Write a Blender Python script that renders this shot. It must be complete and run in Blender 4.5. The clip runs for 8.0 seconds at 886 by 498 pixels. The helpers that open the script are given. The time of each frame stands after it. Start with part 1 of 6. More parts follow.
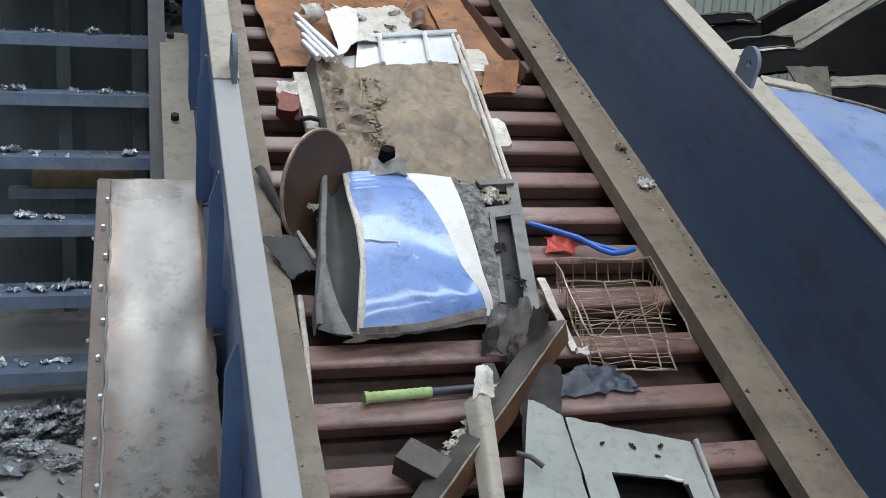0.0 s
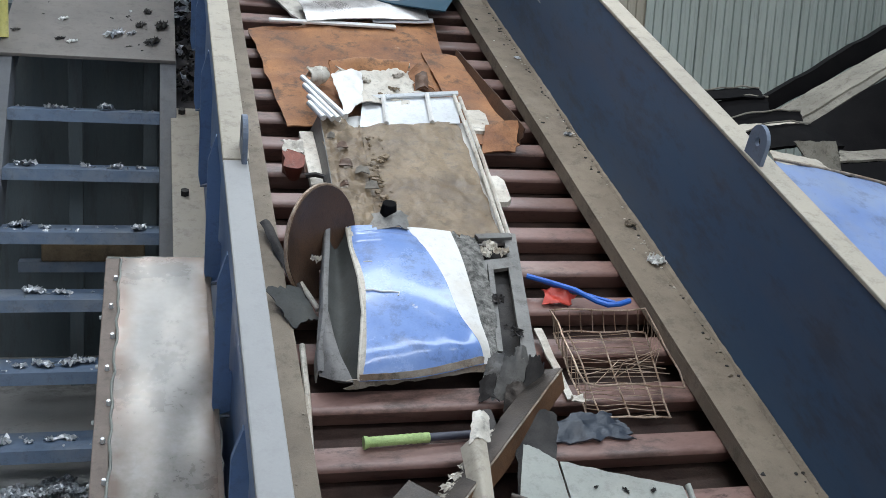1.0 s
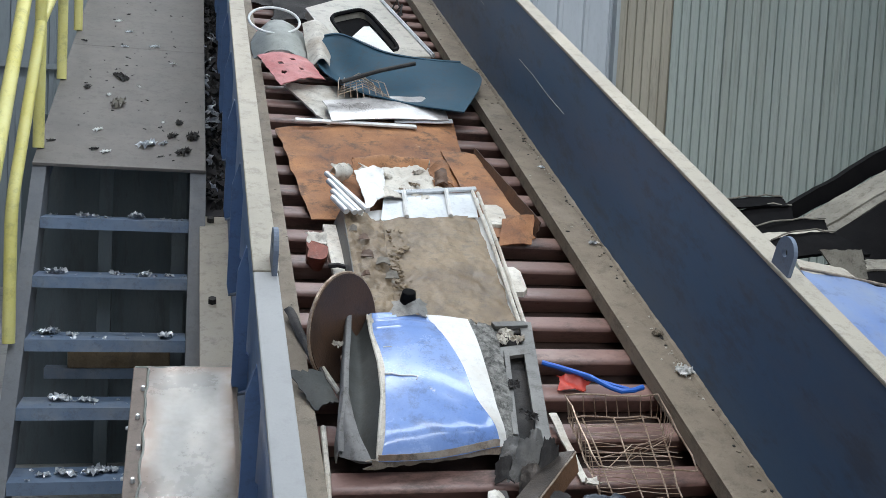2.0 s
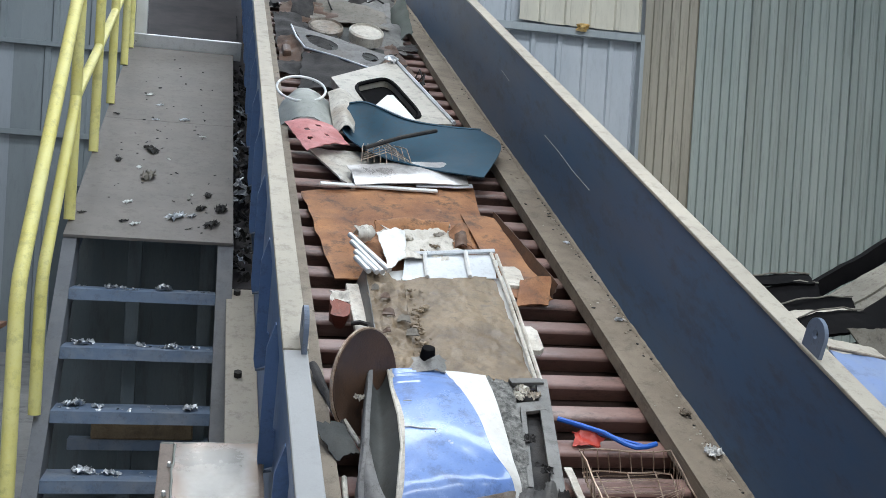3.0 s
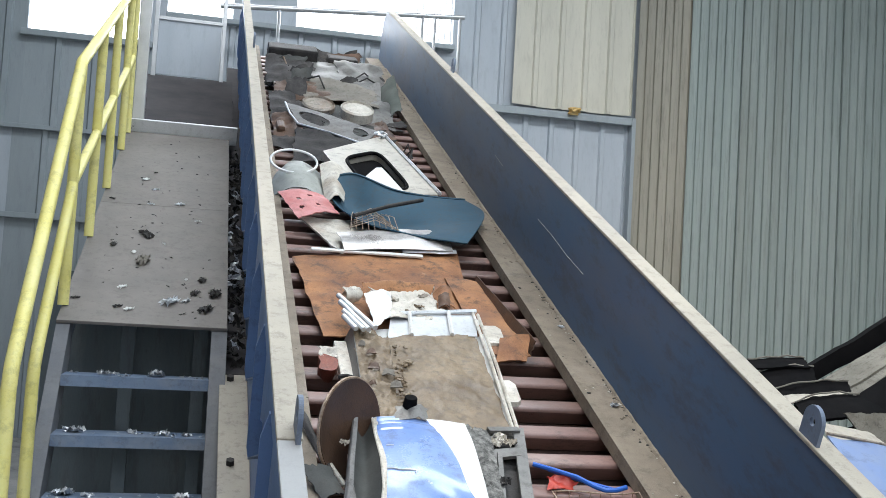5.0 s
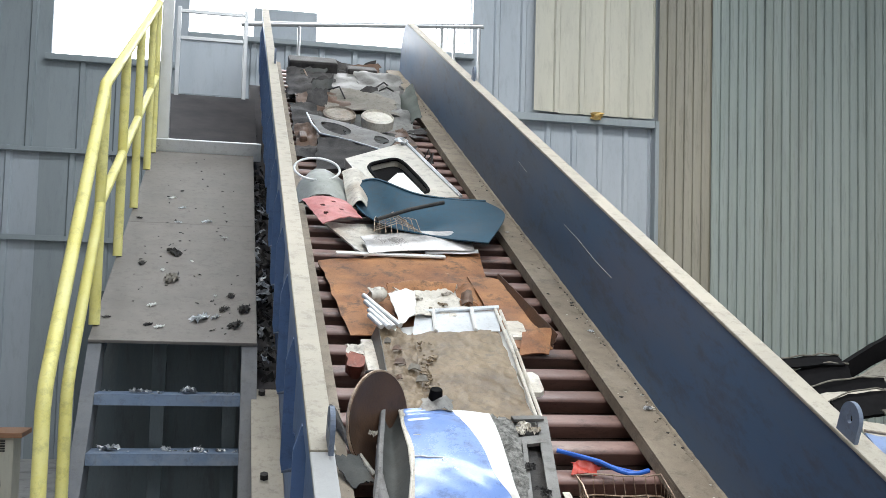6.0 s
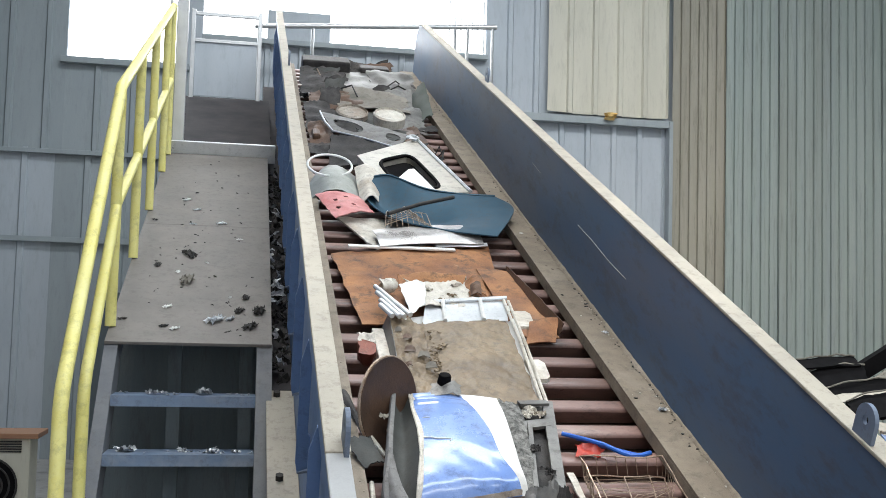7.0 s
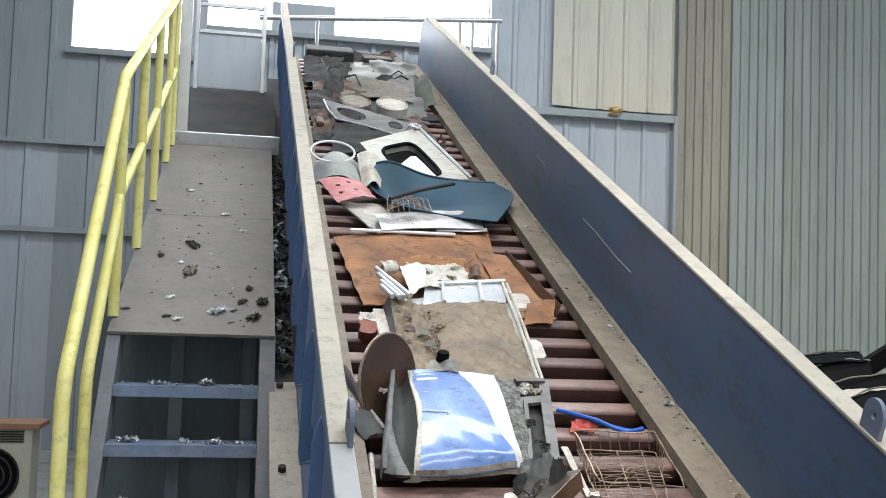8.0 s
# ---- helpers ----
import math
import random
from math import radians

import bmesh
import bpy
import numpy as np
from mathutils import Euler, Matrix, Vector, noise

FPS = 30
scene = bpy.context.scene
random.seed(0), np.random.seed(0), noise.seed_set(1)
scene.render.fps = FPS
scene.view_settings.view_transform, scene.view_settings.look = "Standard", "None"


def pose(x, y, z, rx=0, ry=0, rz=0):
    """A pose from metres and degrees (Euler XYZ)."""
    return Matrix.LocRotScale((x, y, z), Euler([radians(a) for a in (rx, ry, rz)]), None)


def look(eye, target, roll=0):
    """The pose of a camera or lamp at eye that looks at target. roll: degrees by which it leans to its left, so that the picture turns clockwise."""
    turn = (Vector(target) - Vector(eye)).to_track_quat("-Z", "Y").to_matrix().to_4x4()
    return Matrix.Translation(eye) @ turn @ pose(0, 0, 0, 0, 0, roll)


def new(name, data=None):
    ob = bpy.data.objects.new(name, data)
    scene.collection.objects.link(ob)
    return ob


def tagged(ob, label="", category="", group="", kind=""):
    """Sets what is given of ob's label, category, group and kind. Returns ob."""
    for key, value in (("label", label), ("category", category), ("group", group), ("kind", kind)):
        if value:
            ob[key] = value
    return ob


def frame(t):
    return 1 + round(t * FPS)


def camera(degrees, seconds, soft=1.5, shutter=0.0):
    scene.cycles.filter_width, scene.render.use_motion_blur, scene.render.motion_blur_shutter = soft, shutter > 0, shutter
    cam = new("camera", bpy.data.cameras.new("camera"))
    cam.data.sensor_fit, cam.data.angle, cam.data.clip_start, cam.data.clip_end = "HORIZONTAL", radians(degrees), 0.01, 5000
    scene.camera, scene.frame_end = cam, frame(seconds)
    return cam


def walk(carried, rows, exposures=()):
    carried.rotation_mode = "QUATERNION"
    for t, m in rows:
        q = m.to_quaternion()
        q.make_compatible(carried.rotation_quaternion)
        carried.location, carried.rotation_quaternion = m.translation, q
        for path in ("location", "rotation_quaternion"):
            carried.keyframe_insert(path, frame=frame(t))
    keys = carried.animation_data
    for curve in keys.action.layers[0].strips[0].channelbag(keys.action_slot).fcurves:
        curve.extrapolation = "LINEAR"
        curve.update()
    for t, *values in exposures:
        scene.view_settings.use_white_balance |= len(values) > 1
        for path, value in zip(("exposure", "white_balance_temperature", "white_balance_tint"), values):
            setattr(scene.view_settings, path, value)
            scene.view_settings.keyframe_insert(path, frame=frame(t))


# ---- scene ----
cam = camera(45.66, 8.0, 0.5)
# seconds, eye, target, roll
PATH = (
    (0, -0.902, -0.0, 1.952, 0.45, 4.667, 0.773, 3.14),
    (0.5, -0.914, 0.023, 1.969, 0.382, 4.738, 0.926, 3.46),
    (1, -0.899, 0.024, 1.979, 0.415, 4.769, 1.108, 3.04),
    (1.5, -0.911, 0.025, 1.995, 0.391, 4.812, 1.369, 2.55),
    (1.7, -0.911, 0.025, 1.995, 0.338, 4.838, 1.474, 2.72),
    (2.8, -0.943, 0.025, 2.026, 0.215, 4.887, 1.878, 3.15),
    (3, -0.943, 0.025, 2.026, 0.159, 4.901, 1.951, 3.46),
    (3.2, -0.943, 0.025, 2.026, 0.119, 4.91, 2.042, 3.52),
    (3.5, -0.954, 0.017, 2.045, 0.115, 4.899, 2.195, 3.71),
    (4, -0.957, 0.026, 2.045, 0.09, 4.913, 2.211, 3.55),
    (4.5, -0.949, 0.019, 2.048, 0.167, 4.885, 2.325, 3.45),
    (4.7, -0.949, 0.019, 2.048, 0.164, 4.884, 2.356, 3.36),
    (5.8, -0.947, 0.027, 2.038, 0.13, 4.901, 2.329, 3.16),
    (6, -0.947, 0.027, 2.038, 0.035, 4.917, 2.387, 1.57),
    (6.2, -0.947, 0.027, 2.038, -0.023, 4.927, 2.399, 1.33),
    (6.5, -0.944, 0.021, 2.04, -0.018, 4.922, 2.387, 1.08),
    (7, -0.951, 0.02, 2.041, -0.032, 4.923, 2.391, 1.51),
    (7.5, -0.954, 0.023, 2.04, -0.067, 4.932, 2.375, 2.38),
    (8, -0.954, 0.043, 2.032, -0.047, 4.949, 2.355, 1.93),
)
walk(cam, [(t, look((ex, ey, ez), (tx, ty, tz), roll)) for t, ex, ey, ez, tx, ty, tz, roll in PATH],
     [(0.0, 0.76, 6150, 10), (2.0, 0.80, 6150, 10), (4.7, 1.0, 6200, 10), (6.0, 1.08, 6450, 10), (8.0, 1.08, 6450, 10)])

# ---- world and light ----
world = bpy.data.worlds.new("world")
scene.world = world
world.use_nodes = True
wn = world.node_tree
sky = wn.nodes.new("ShaderNodeTexSky")
sky.sky_type, sky.sun_disc = "NISHITA", False
sky.sun_elevation, sky.sun_rotation = radians(50), radians(200)
sky.air_density, sky.dust_density = 1.0, 4.0
wn.nodes["Background"].inputs["Strength"].default_value = 0.15
wn.links.new(sky.outputs["Color"], wn.nodes["Background"].inputs["Color"])
sun = new("sun", bpy.data.lights.new("sun", "SUN"))
sun.data.energy, sun.data.angle, sun.data.color = 1.0, radians(12), (1.0, 0.95, 0.88)
sun.matrix_world = look((0, 0, 30), (6, -14, 0))


def sky_lamp(name, x, y, z, target, w, h, watts, colour):
    """The sky's light in an opening of the hall."""
    ob = new(name, bpy.data.lights.new(name, "AREA"))
    ob.data.shape, ob.data.size, ob.data.size_y, ob.data.energy, ob.data.color = "RECTANGLE", w, h, watts, colour
    ob.matrix_world = look((x, y, z), target)
    return ob


COOL = (0.90, 0.97, 1.0)
# skylights are out of view, set off to the right to darken the left
for sy in (-4.2, 1.4, 7.0):
    sky_lamp("skylight_lamp", 2.0, sy, 8.95, (2.0, sy, 0.0), 9.0, 1.5, 228.0, COOL)
# added fill from behind the camera, set in an assumed gate opening
sky_lamp("rear_fill_lamp", 0.5, -8.9, 3.2, (0.5, 5.0, 2.6), 7.0, 5.0, 33.0, COOL)
sky_lamp("window_lamp", 0.2, 12.62, 6.4, (0.0, 4.0, 2.6), 3.2, 2.0, 15.0, (0.9, 0.95, 1.0))
sky_lamp("window_lamp", -2.4, 12.62, 6.1, (-1.5, 4.0, 2.4), 1.2, 2.2, 10.0, (0.9, 0.95, 1.0))

TH = radians(23.065)                       # the conveyor's incline
CONV = Matrix.Rotation(TH, 4, "X")         # x across, y along, z off the slats
SPEED = 0.13                               # metres a second, up the incline
GROUND = 0.41


def incl(x, s, n):
    return CONV @ Vector((x, s, n))


# ---- materials ----
def mat(name, a, b, rough=0.6, metal=0.0, scale=6.0, fine=60.0, bump=0.15, dust=None, dust_amount=0.0, spots=None, spot_at=0.62,
        spot_scale=9.0, vary=0.0, coat=0.0, stretch=(1, 1, 1), grime=0.0, grime_scale=24.0, spec=0.5):
    """Two colours mixed by coarse and fine noise, with dust, spots and fine relief."""
    m = bpy.data.materials.new(name)
    m.use_nodes = True
    nt = m.node_tree
    N, L = nt.nodes, nt.links
    bsdf = N["Principled BSDF"]
    tc = N.new("ShaderNodeTexCoord")
    mp = N.new("ShaderNodeMapping")
    mp.inputs["Scale"].default_value = stretch
    L.new(tc.outputs["Object"], mp.inputs["Vector"])
    info = N.new("ShaderNodeObjectInfo")
    off = N.new("ShaderNodeVectorMath")
    off.operation = "MULTIPLY_ADD"
    comb = N.new("ShaderNodeCombineXYZ")
    for k in ("X", "Y", "Z"):
        L.new(info.outputs["Random"], comb.inputs[k])
    off.inputs[1].default_value = (17, 23, 31)
    L.new(comb.outputs[0], off.inputs[0])
    L.new(mp.outputs[0], off.inputs[2])

    def tex(sc, detail, rg=0.6):
        n = N.new("ShaderNodeTexNoise")
        n.inputs["Scale"].default_value, n.inputs["Detail"].default_value, n.inputs["Roughness"].default_value = sc, detail, rg
        L.new(off.outputs[0], n.inputs["Vector"])
        return n.outputs["Fac"]

    def ramp(src, lo, hi):
        r = N.new("ShaderNodeMapRange")
        r.inputs["From Min"].default_value, r.inputs["From Max"].default_value = lo, hi
        L.new(src, r.inputs["Value"])
        return r.outputs[0]

    def mix(fac, c1, c2):
        x = N.new("ShaderNodeMix")
        x.data_type = "RGBA"
        for sock, v in ((x.inputs["Factor"], fac), (x.inputs["A"], c1), (x.inputs["B"], c2)):
            if hasattr(v, "links"):
                L.new(v, sock)
            else:
                sock.default_value = (*v, 1) if isinstance(v, tuple) else v
        return x.outputs["Result"]

    coarse, grain = tex(scale, 7.0, 0.65), tex(fine * 2.5, 4.0)
    both = N.new("ShaderNodeMath")
    both.operation = "MULTIPLY_ADD"
    L.new(grain, both.inputs[0])
    both.inputs[1].default_value = 0.28
    L.new(coarse, both.inputs[2])
    col = mix(ramp(both.outputs[0], 0.48, 0.82), a, b)
    rough_src = ramp(both.outputs[0], 0.3, 1.0)
    if dust:
        col = mix(ramp(tex(scale * 0.45, 6.0, 0.7), 0.75 - dust_amount, 0.95 - dust_amount * 0.6), col, dust)
    if spots:
        col = mix(ramp(tex(spot_scale, 6.0, 0.75), spot_at, spot_at + 0.07), col, spots)
    if grime:
        f1 = N_range(N, L, ramp(tex(grime_scale, 8.0, 0.8), 0.51, 0.62), 0.0, grime)
        col = mix(f1, col, (0.045, 0.036, 0.030))
        f2 = N_range(N, L, ramp(tex(grime_scale * 0.22, 6.0, 0.7), 0.5, 0.72), 0.0, grime * 0.45)
        col = mix(f2, col, (0.12, 0.095, 0.075))
    if vary:
        hsv = N.new("ShaderNodeHueSaturation")
        L.new(col, hsv.inputs["Color"])
        L.new(N_range(N, L, info.outputs["Random"], 1 - vary, 1 + vary), hsv.inputs["Value"])
        col = hsv.outputs["Color"]
    L.new(col, bsdf.inputs["Base Color"])
    L.new(N_range(N, L, rough_src, max(0.04, rough - 0.12), min(1.0, rough + 0.15)), bsdf.inputs["Roughness"])
    bsdf.inputs["Metallic"].default_value = metal
    bsdf.inputs["Specular IOR Level"].default_value = spec
    bsdf.inputs["Coat Weight"].default_value = coat
    if bump:
        bp = N.new("ShaderNodeBump")
        bp.inputs["Strength"].default_value, bp.inputs["Distance"].default_value = bump, 0.01
        L.new(both.outputs[0], bp.inputs["Height"])
        L.new(bp.outputs[0], bsdf.inputs["Normal"])
    return m


def N_range(N, L, src, lo, hi):
    r = N.new("ShaderNodeMapRange")
    r.inputs["To Min"].default_value, r.inputs["To Max"].default_value = lo, hi
    L.new(src, r.inputs["Value"])
    return r.outputs[0]


DUST = (0.36, 0.33, 0.29)
M = dict(
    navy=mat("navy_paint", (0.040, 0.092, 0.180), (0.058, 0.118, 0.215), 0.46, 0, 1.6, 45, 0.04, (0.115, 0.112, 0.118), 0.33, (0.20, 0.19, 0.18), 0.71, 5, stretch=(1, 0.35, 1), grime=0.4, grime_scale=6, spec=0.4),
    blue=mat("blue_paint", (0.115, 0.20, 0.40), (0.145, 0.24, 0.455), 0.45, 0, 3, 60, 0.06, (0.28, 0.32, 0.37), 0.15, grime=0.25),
    stair=mat("stair_paint", (0.130, 0.19, 0.29), (0.18, 0.235, 0.33), 0.45, 0, 5, 70, 0.08, (0.34, 0.35, 0.36), 0.27, grime=0.25),
    cap=mat("dusty_cap", (0.35, 0.315, 0.255), (0.45, 0.41, 0.335), 0.6, 0, 1.6, 80, 0.12, (0.31, 0.295, 0.27), 0.2, (0.17, 0.13, 0.10), 0.70, 9, grime=0.3, grime_scale=18),
    ledge=mat("dusty_ledge", (0.188, 0.152, 0.112), (0.285, 0.240, 0.182), 0.8, 0, 5, 120, 0.35, (0.35, 0.30, 0.245), 0.2, grime=0.35, grime_scale=14),
    slat=mat("brown_apron_paint", (0.165, 0.094, 0.079), (0.262, 0.160, 0.136), 0.36, 0, 4, 50, 0.12, (0.42, 0.33, 0.29), 0.19, (0.085, 0.048, 0.04), 0.63, 12, 0.16, grime=0.6, grime_scale=11, stretch=(0.45, 1, 1)),
    # apron brown, darkened to hold the shade between the slats
    pan=mat("shaded_apron_pan", (0.030, 0.018, 0.015), (0.085, 0.055, 0.046), 0.7, 0, 6, 70, 0.3, (0.13, 0.095, 0.08), 0.1, grime=0.5, grime_scale=9, spec=0.3),
    ramp=mat("ramp_steel", (0.165, 0.147, 0.135), (0.225, 0.203, 0.185), 0.6, 0, 4, 110, 0.12, (0.27, 0.25, 0.23), 0.14, (0.10, 0.095, 0.09), 0.68, 12, grime=0.25),
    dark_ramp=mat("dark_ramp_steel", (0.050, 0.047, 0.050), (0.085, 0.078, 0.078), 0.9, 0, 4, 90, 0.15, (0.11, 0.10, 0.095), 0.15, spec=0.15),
    galv=mat("galvanised_steel", (0.50, 0.51, 0.52), (0.62, 0.63, 0.64), 0.38, 0.75, 4, 70, 0.06),
    guard_edge=mat("guard_edge", (0.17, 0.135, 0.115), (0.27, 0.225, 0.195), 0.6, 0.3, 9, 90, 0.2, grime=0.3),
    yellow=mat("yellow_paint", (0.80, 0.71, 0.20), (0.86, 0.80, 0.34), 0.45, 0, 4, 60, 0.05, (0.60, 0.50, 0.26), 0.15, (0.34, 0.22, 0.10), 0.74, 16, grime=0.22, grime_scale=12),
    rib_grey=mat("grey_ribbed_cladding", (0.285, 0.325, 0.345), (0.34, 0.38, 0.40), 0.5, 0, 0.7, 30, 0.03, (0.25, 0.275, 0.285), 0.17, stretch=(3, 1, 0.6), grime=0.1, grime_scale=5),
    rib_blue=mat("blue_grey_cladding", (0.38, 0.425, 0.47), (0.45, 0.49, 0.53), 0.5, 0, 0.7, 30, 0.03, (0.33, 0.36, 0.385), 0.17, stretch=(3, 1, 0.6), grime=0.1, grime_scale=5),
    rib_cream=mat("cream_cladding", (0.52, 0.505, 0.425), (0.60, 0.58, 0.49), 0.55, 0, 0.8, 30, 0.03, (0.44, 0.41, 0.33), 0.15, stretch=(3, 1, 0.5), grime=0.12, grime_scale=5),
    rib_green=mat("green_grey_cladding", (0.275, 0.325, 0.305), (0.355, 0.40, 0.375), 0.5, 0, 0.6, 26, 0.03, (0.24, 0.255, 0.23), 0.24, stretch=(4, 1, 0.25), grime=0.22, grime_scale=5),
    rib_olive=mat("olive_cladding", (0.29, 0.275, 0.225), (0.36, 0.34, 0.28), 0.55, 0, 0.6, 26, 0.03, (0.24, 0.20, 0.15), 0.26, stretch=(4, 1, 0.3), grime=0.3, grime_scale=5),
    wall=mat("plain_wall", (0.16, 0.17, 0.175), (0.22, 0.23, 0.23), 0.85, 0, 1.0, 30, 0.1),
    concrete=mat("dusty_concrete", (0.36, 0.355, 0.345), (0.50, 0.49, 0.47), 0.85, 0, 1.5, 60, 0.4, (0.24, 0.235, 0.225), 0.2, grime=0.4, grime_scale=4),
    rust=mat("orange_rust", (0.20, 0.082, 0.034), (0.47, 0.225, 0.095), 0.75, 0.05, 3.2, 60, 0.4, (0.15, 0.066, 0.04), 0.26, (0.52, 0.37, 0.25), 0.67, 6, grime=0.7, grime_scale=10),
    dark_rust=mat("dark_rust", (0.050, 0.030, 0.021), (0.15, 0.083, 0.050), 0.5, 0.2, 7, 80, 0.4, (0.24, 0.12, 0.06), 0.16, grime=0.5, grime_scale=14),
    mud=mat("dried_mud", (0.130, 0.090, 0.047), (0.265, 0.198, 0.122), 0.5, 0, 4, 50, 0.5, (0.095, 0.060, 0.033), 0.2, (0.42, 0.35, 0.25), 0.68, 15, grime=0.45, grime_scale=22),
    white=mat("white_enamel", (0.68, 0.68, 0.66), (0.78, 0.78, 0.76), 0.35, 0, 4, 60, 0.05, (0.52, 0.46, 0.37), 0.14, grime=0.14, grime_scale=30),
    dirty_white=mat("dirty_white", (0.46, 0.42, 0.355), (0.70, 0.67, 0.60), 0.45, 0, 7, 80, 0.2, (0.30, 0.215, 0.135), 0.22, (0.16, 0.10, 0.06), 0.65, 13, grime=0.38, grime_scale=32),
    tin=mat("bright_tin", (0.58, 0.60, 0.62), (0.72, 0.74, 0.76), 0.32, 0.4, 3, 60, 0.05, (0.44, 0.40, 0.36), 0.14, grime=0.16, grime_scale=30),
    stain_tin=mat("stained_tin", (0.36, 0.33, 0.31), (0.66, 0.65, 0.64), 0.30, 0.4, 3, 60, 0.05, (0.20, 0.14, 0.10), 0.22, grime=0.45, grime_scale=4),
    carblue=mat("worn_blue_enamel", (0.175, 0.285, 0.60), (0.27, 0.39, 0.70), 0.24, 0, 3, 60, 0.02, (0.48, 0.55, 0.68), 0.24, (0.80, 0.80, 0.78), 0.66, 6, coat=0.3, grime=0.34, grime_scale=13),
    grey=mat("grey_sheet", (0.12, 0.118, 0.112), (0.23, 0.225, 0.212), 0.5, 0.3, 5, 70, 0.12, (0.28, 0.255, 0.22), 0.13, grime=0.5),
    pale=mat("pale_grey_sheet", (0.255, 0.27, 0.245), (0.335, 0.345, 0.315), 0.5, 0.1, 3, 60, 0.06, (0.23, 0.21, 0.175), 0.17, grime=0.22, grime_scale=36),
    foam=mat("grey_rough_padding", (0.045, 0.045, 0.042), (0.32, 0.315, 0.295), 0.95, 0, 45, 160, 1.0),
    # black, lowered further for the deep shade between heaped pieces
    black=mat("shade_black_rubber", (0.0035, 0.0035, 0.004), (0.009, 0.0085, 0.009), 0.8, 0, 7, 60, 0.25, (0.020, 0.018, 0.017), 0.07, spec=0.06),
    teal=mat("teal_plastic", (0.014, 0.052, 0.085), (0.022, 0.072, 0.112), 0.6, 0, 4, 60, 0.05, (0.05, 0.09, 0.12), 0.14, spec=0.3, grime=0.3),
    red=mat("worn_red_paint", (0.48, 0.15, 0.145), (0.62, 0.28, 0.27), 0.45, 0, 9, 70, 0.15, (0.66, 0.50, 0.48), 0.18, (0.10, 0.05, 0.05), 0.70, 12, grime=0.3),
    green=mat("lime_grip", (0.33, 0.47, 0.16), (0.42, 0.56, 0.23), 0.6, 0, 14, 120, 0.5, grime=0.3, grime_scale=50),
    tubeblue=mat("bright_blue_plastic", (0.02, 0.11, 0.50), (0.03, 0.15, 0.60), 0.35, 0, 5, 60, 0.02),
    wire=mat("rusty_wire", (0.20, 0.12, 0.07), (0.56, 0.45, 0.35), 0.38, 0.3, 18, 80, 0.1, grime=0.35, grime_scale=40),
    glass_green=mat("green_sheet", (0.055, 0.068, 0.058), (0.085, 0.098, 0.085), 0.7, 0, 4, 60, 0.05, spec=0.3, grime=0.4),
    handle=mat("slate_plastic", (0.030, 0.034, 0.055), (0.050, 0.056, 0.082), 0.45, 0, 8, 70, 0.05, (0.09, 0.085, 0.08), 0.2, grime=0.2),
    foil=mat("shredded_foil", (0.34, 0.36, 0.39), (0.75, 0.77, 0.80), 0.32, 0.45, 30, 120, 0.3, (0.14, 0.145, 0.15), 0.18, vary=0.4),
    soot=mat("sooty_scrap", (0.020, 0.019, 0.019), (0.060, 0.055, 0.052), 0.65, 0.1, 12, 90, 0.4, (0.12, 0.105, 0.09), 0.12, vary=0.3, spec=0.3),
    hood=mat("pale_blue_enamel", (0.135, 0.21, 0.43), (0.195, 0.28, 0.49), 0.4, 0, 3, 60, 0.04, (0.27, 0.30, 0.34), 0.26, (0.62, 0.62, 0.60), 0.70, 6, grime=0.35, grime_scale=8),
    dull=mat("dull_dusty_zinc", (0.13, 0.128, 0.125), (0.25, 0.245, 0.237), 0.7, 0.1, 5, 70, 0.1, (0.19, 0.168, 0.145), 0.2, grime=0.5, spec=0.3),
    inner=mat("dark_inner_sheet", (0.055, 0.058, 0.055), (0.095, 0.097, 0.092), 0.85, 0, 5, 70, 0.1, (0.13, 0.12, 0.11), 0.13, spec=0.2, grime=0.3),
    lug=mat("greyed_blue_paint", (0.12, 0.16, 0.24), (0.18, 0.22, 0.29), 0.55, 0, 6, 80, 0.1, (0.26, 0.27, 0.28), 0.2, grime=0.3),
    stringer=mat("dusty_stringer", (0.135, 0.142, 0.16), (0.19, 0.195, 0.205), 0.6, 0, 5, 70, 0.08, (0.24, 0.235, 0.225), 0.2, grime=0.2),
    packet=mat("red_film", (0.45, 0.035, 0.025), (0.60, 0.08, 0.05), 0.4, 0, 12, 90, 0.1, (0.6, 0.5, 0.45), 0.12),
    dusty_plate=mat("dusty_plate", (0.15, 0.14, 0.12), (0.24, 0.22, 0.19), 0.85, 0, 4, 70, 0.2, (0.09, 0.08, 0.07), 0.2, grime=0.4, spec=0.2),
    lip=mat("rust_stained_edge", (0.20, 0.165, 0.125), (0.40, 0.36, 0.31), 0.5, 0.1, 12, 80, 0.2, (0.22, 0.11, 0.05), 0.24, (0.66, 0.63, 0.57), 0.64, 16, grime=0.6, grime_scale=22),
    heap_plate=mat("grimy_heap_plate", (0.165, 0.155, 0.13), (0.27, 0.255, 0.215), 0.85, 0, 4, 70, 0.2, (0.09, 0.08, 0.068), 0.2, grime=0.55, spec=0.2),
    # tone standing for the shaded space under the ramp
    under=mat("shade_under_sheet", (0.095, 0.12, 0.135), (0.135, 0.16, 0.175), 0.7, 0, 3, 50, 0.1, (0.16, 0.17, 0.17), 0.15, spec=0.3, stretch=(3, 1, 0.5), grime=0.3, grime_scale=6),
    # heap colour holds the deep shadow inside the pile
    heap=mat("deep_shade_heap_scrap", (0.004, 0.004, 0.004), (0.016, 0.0145, 0.013), 0.8, 0, 9, 80, 0.4, (0.045, 0.04, 0.035), 0.08, spec=0.1),
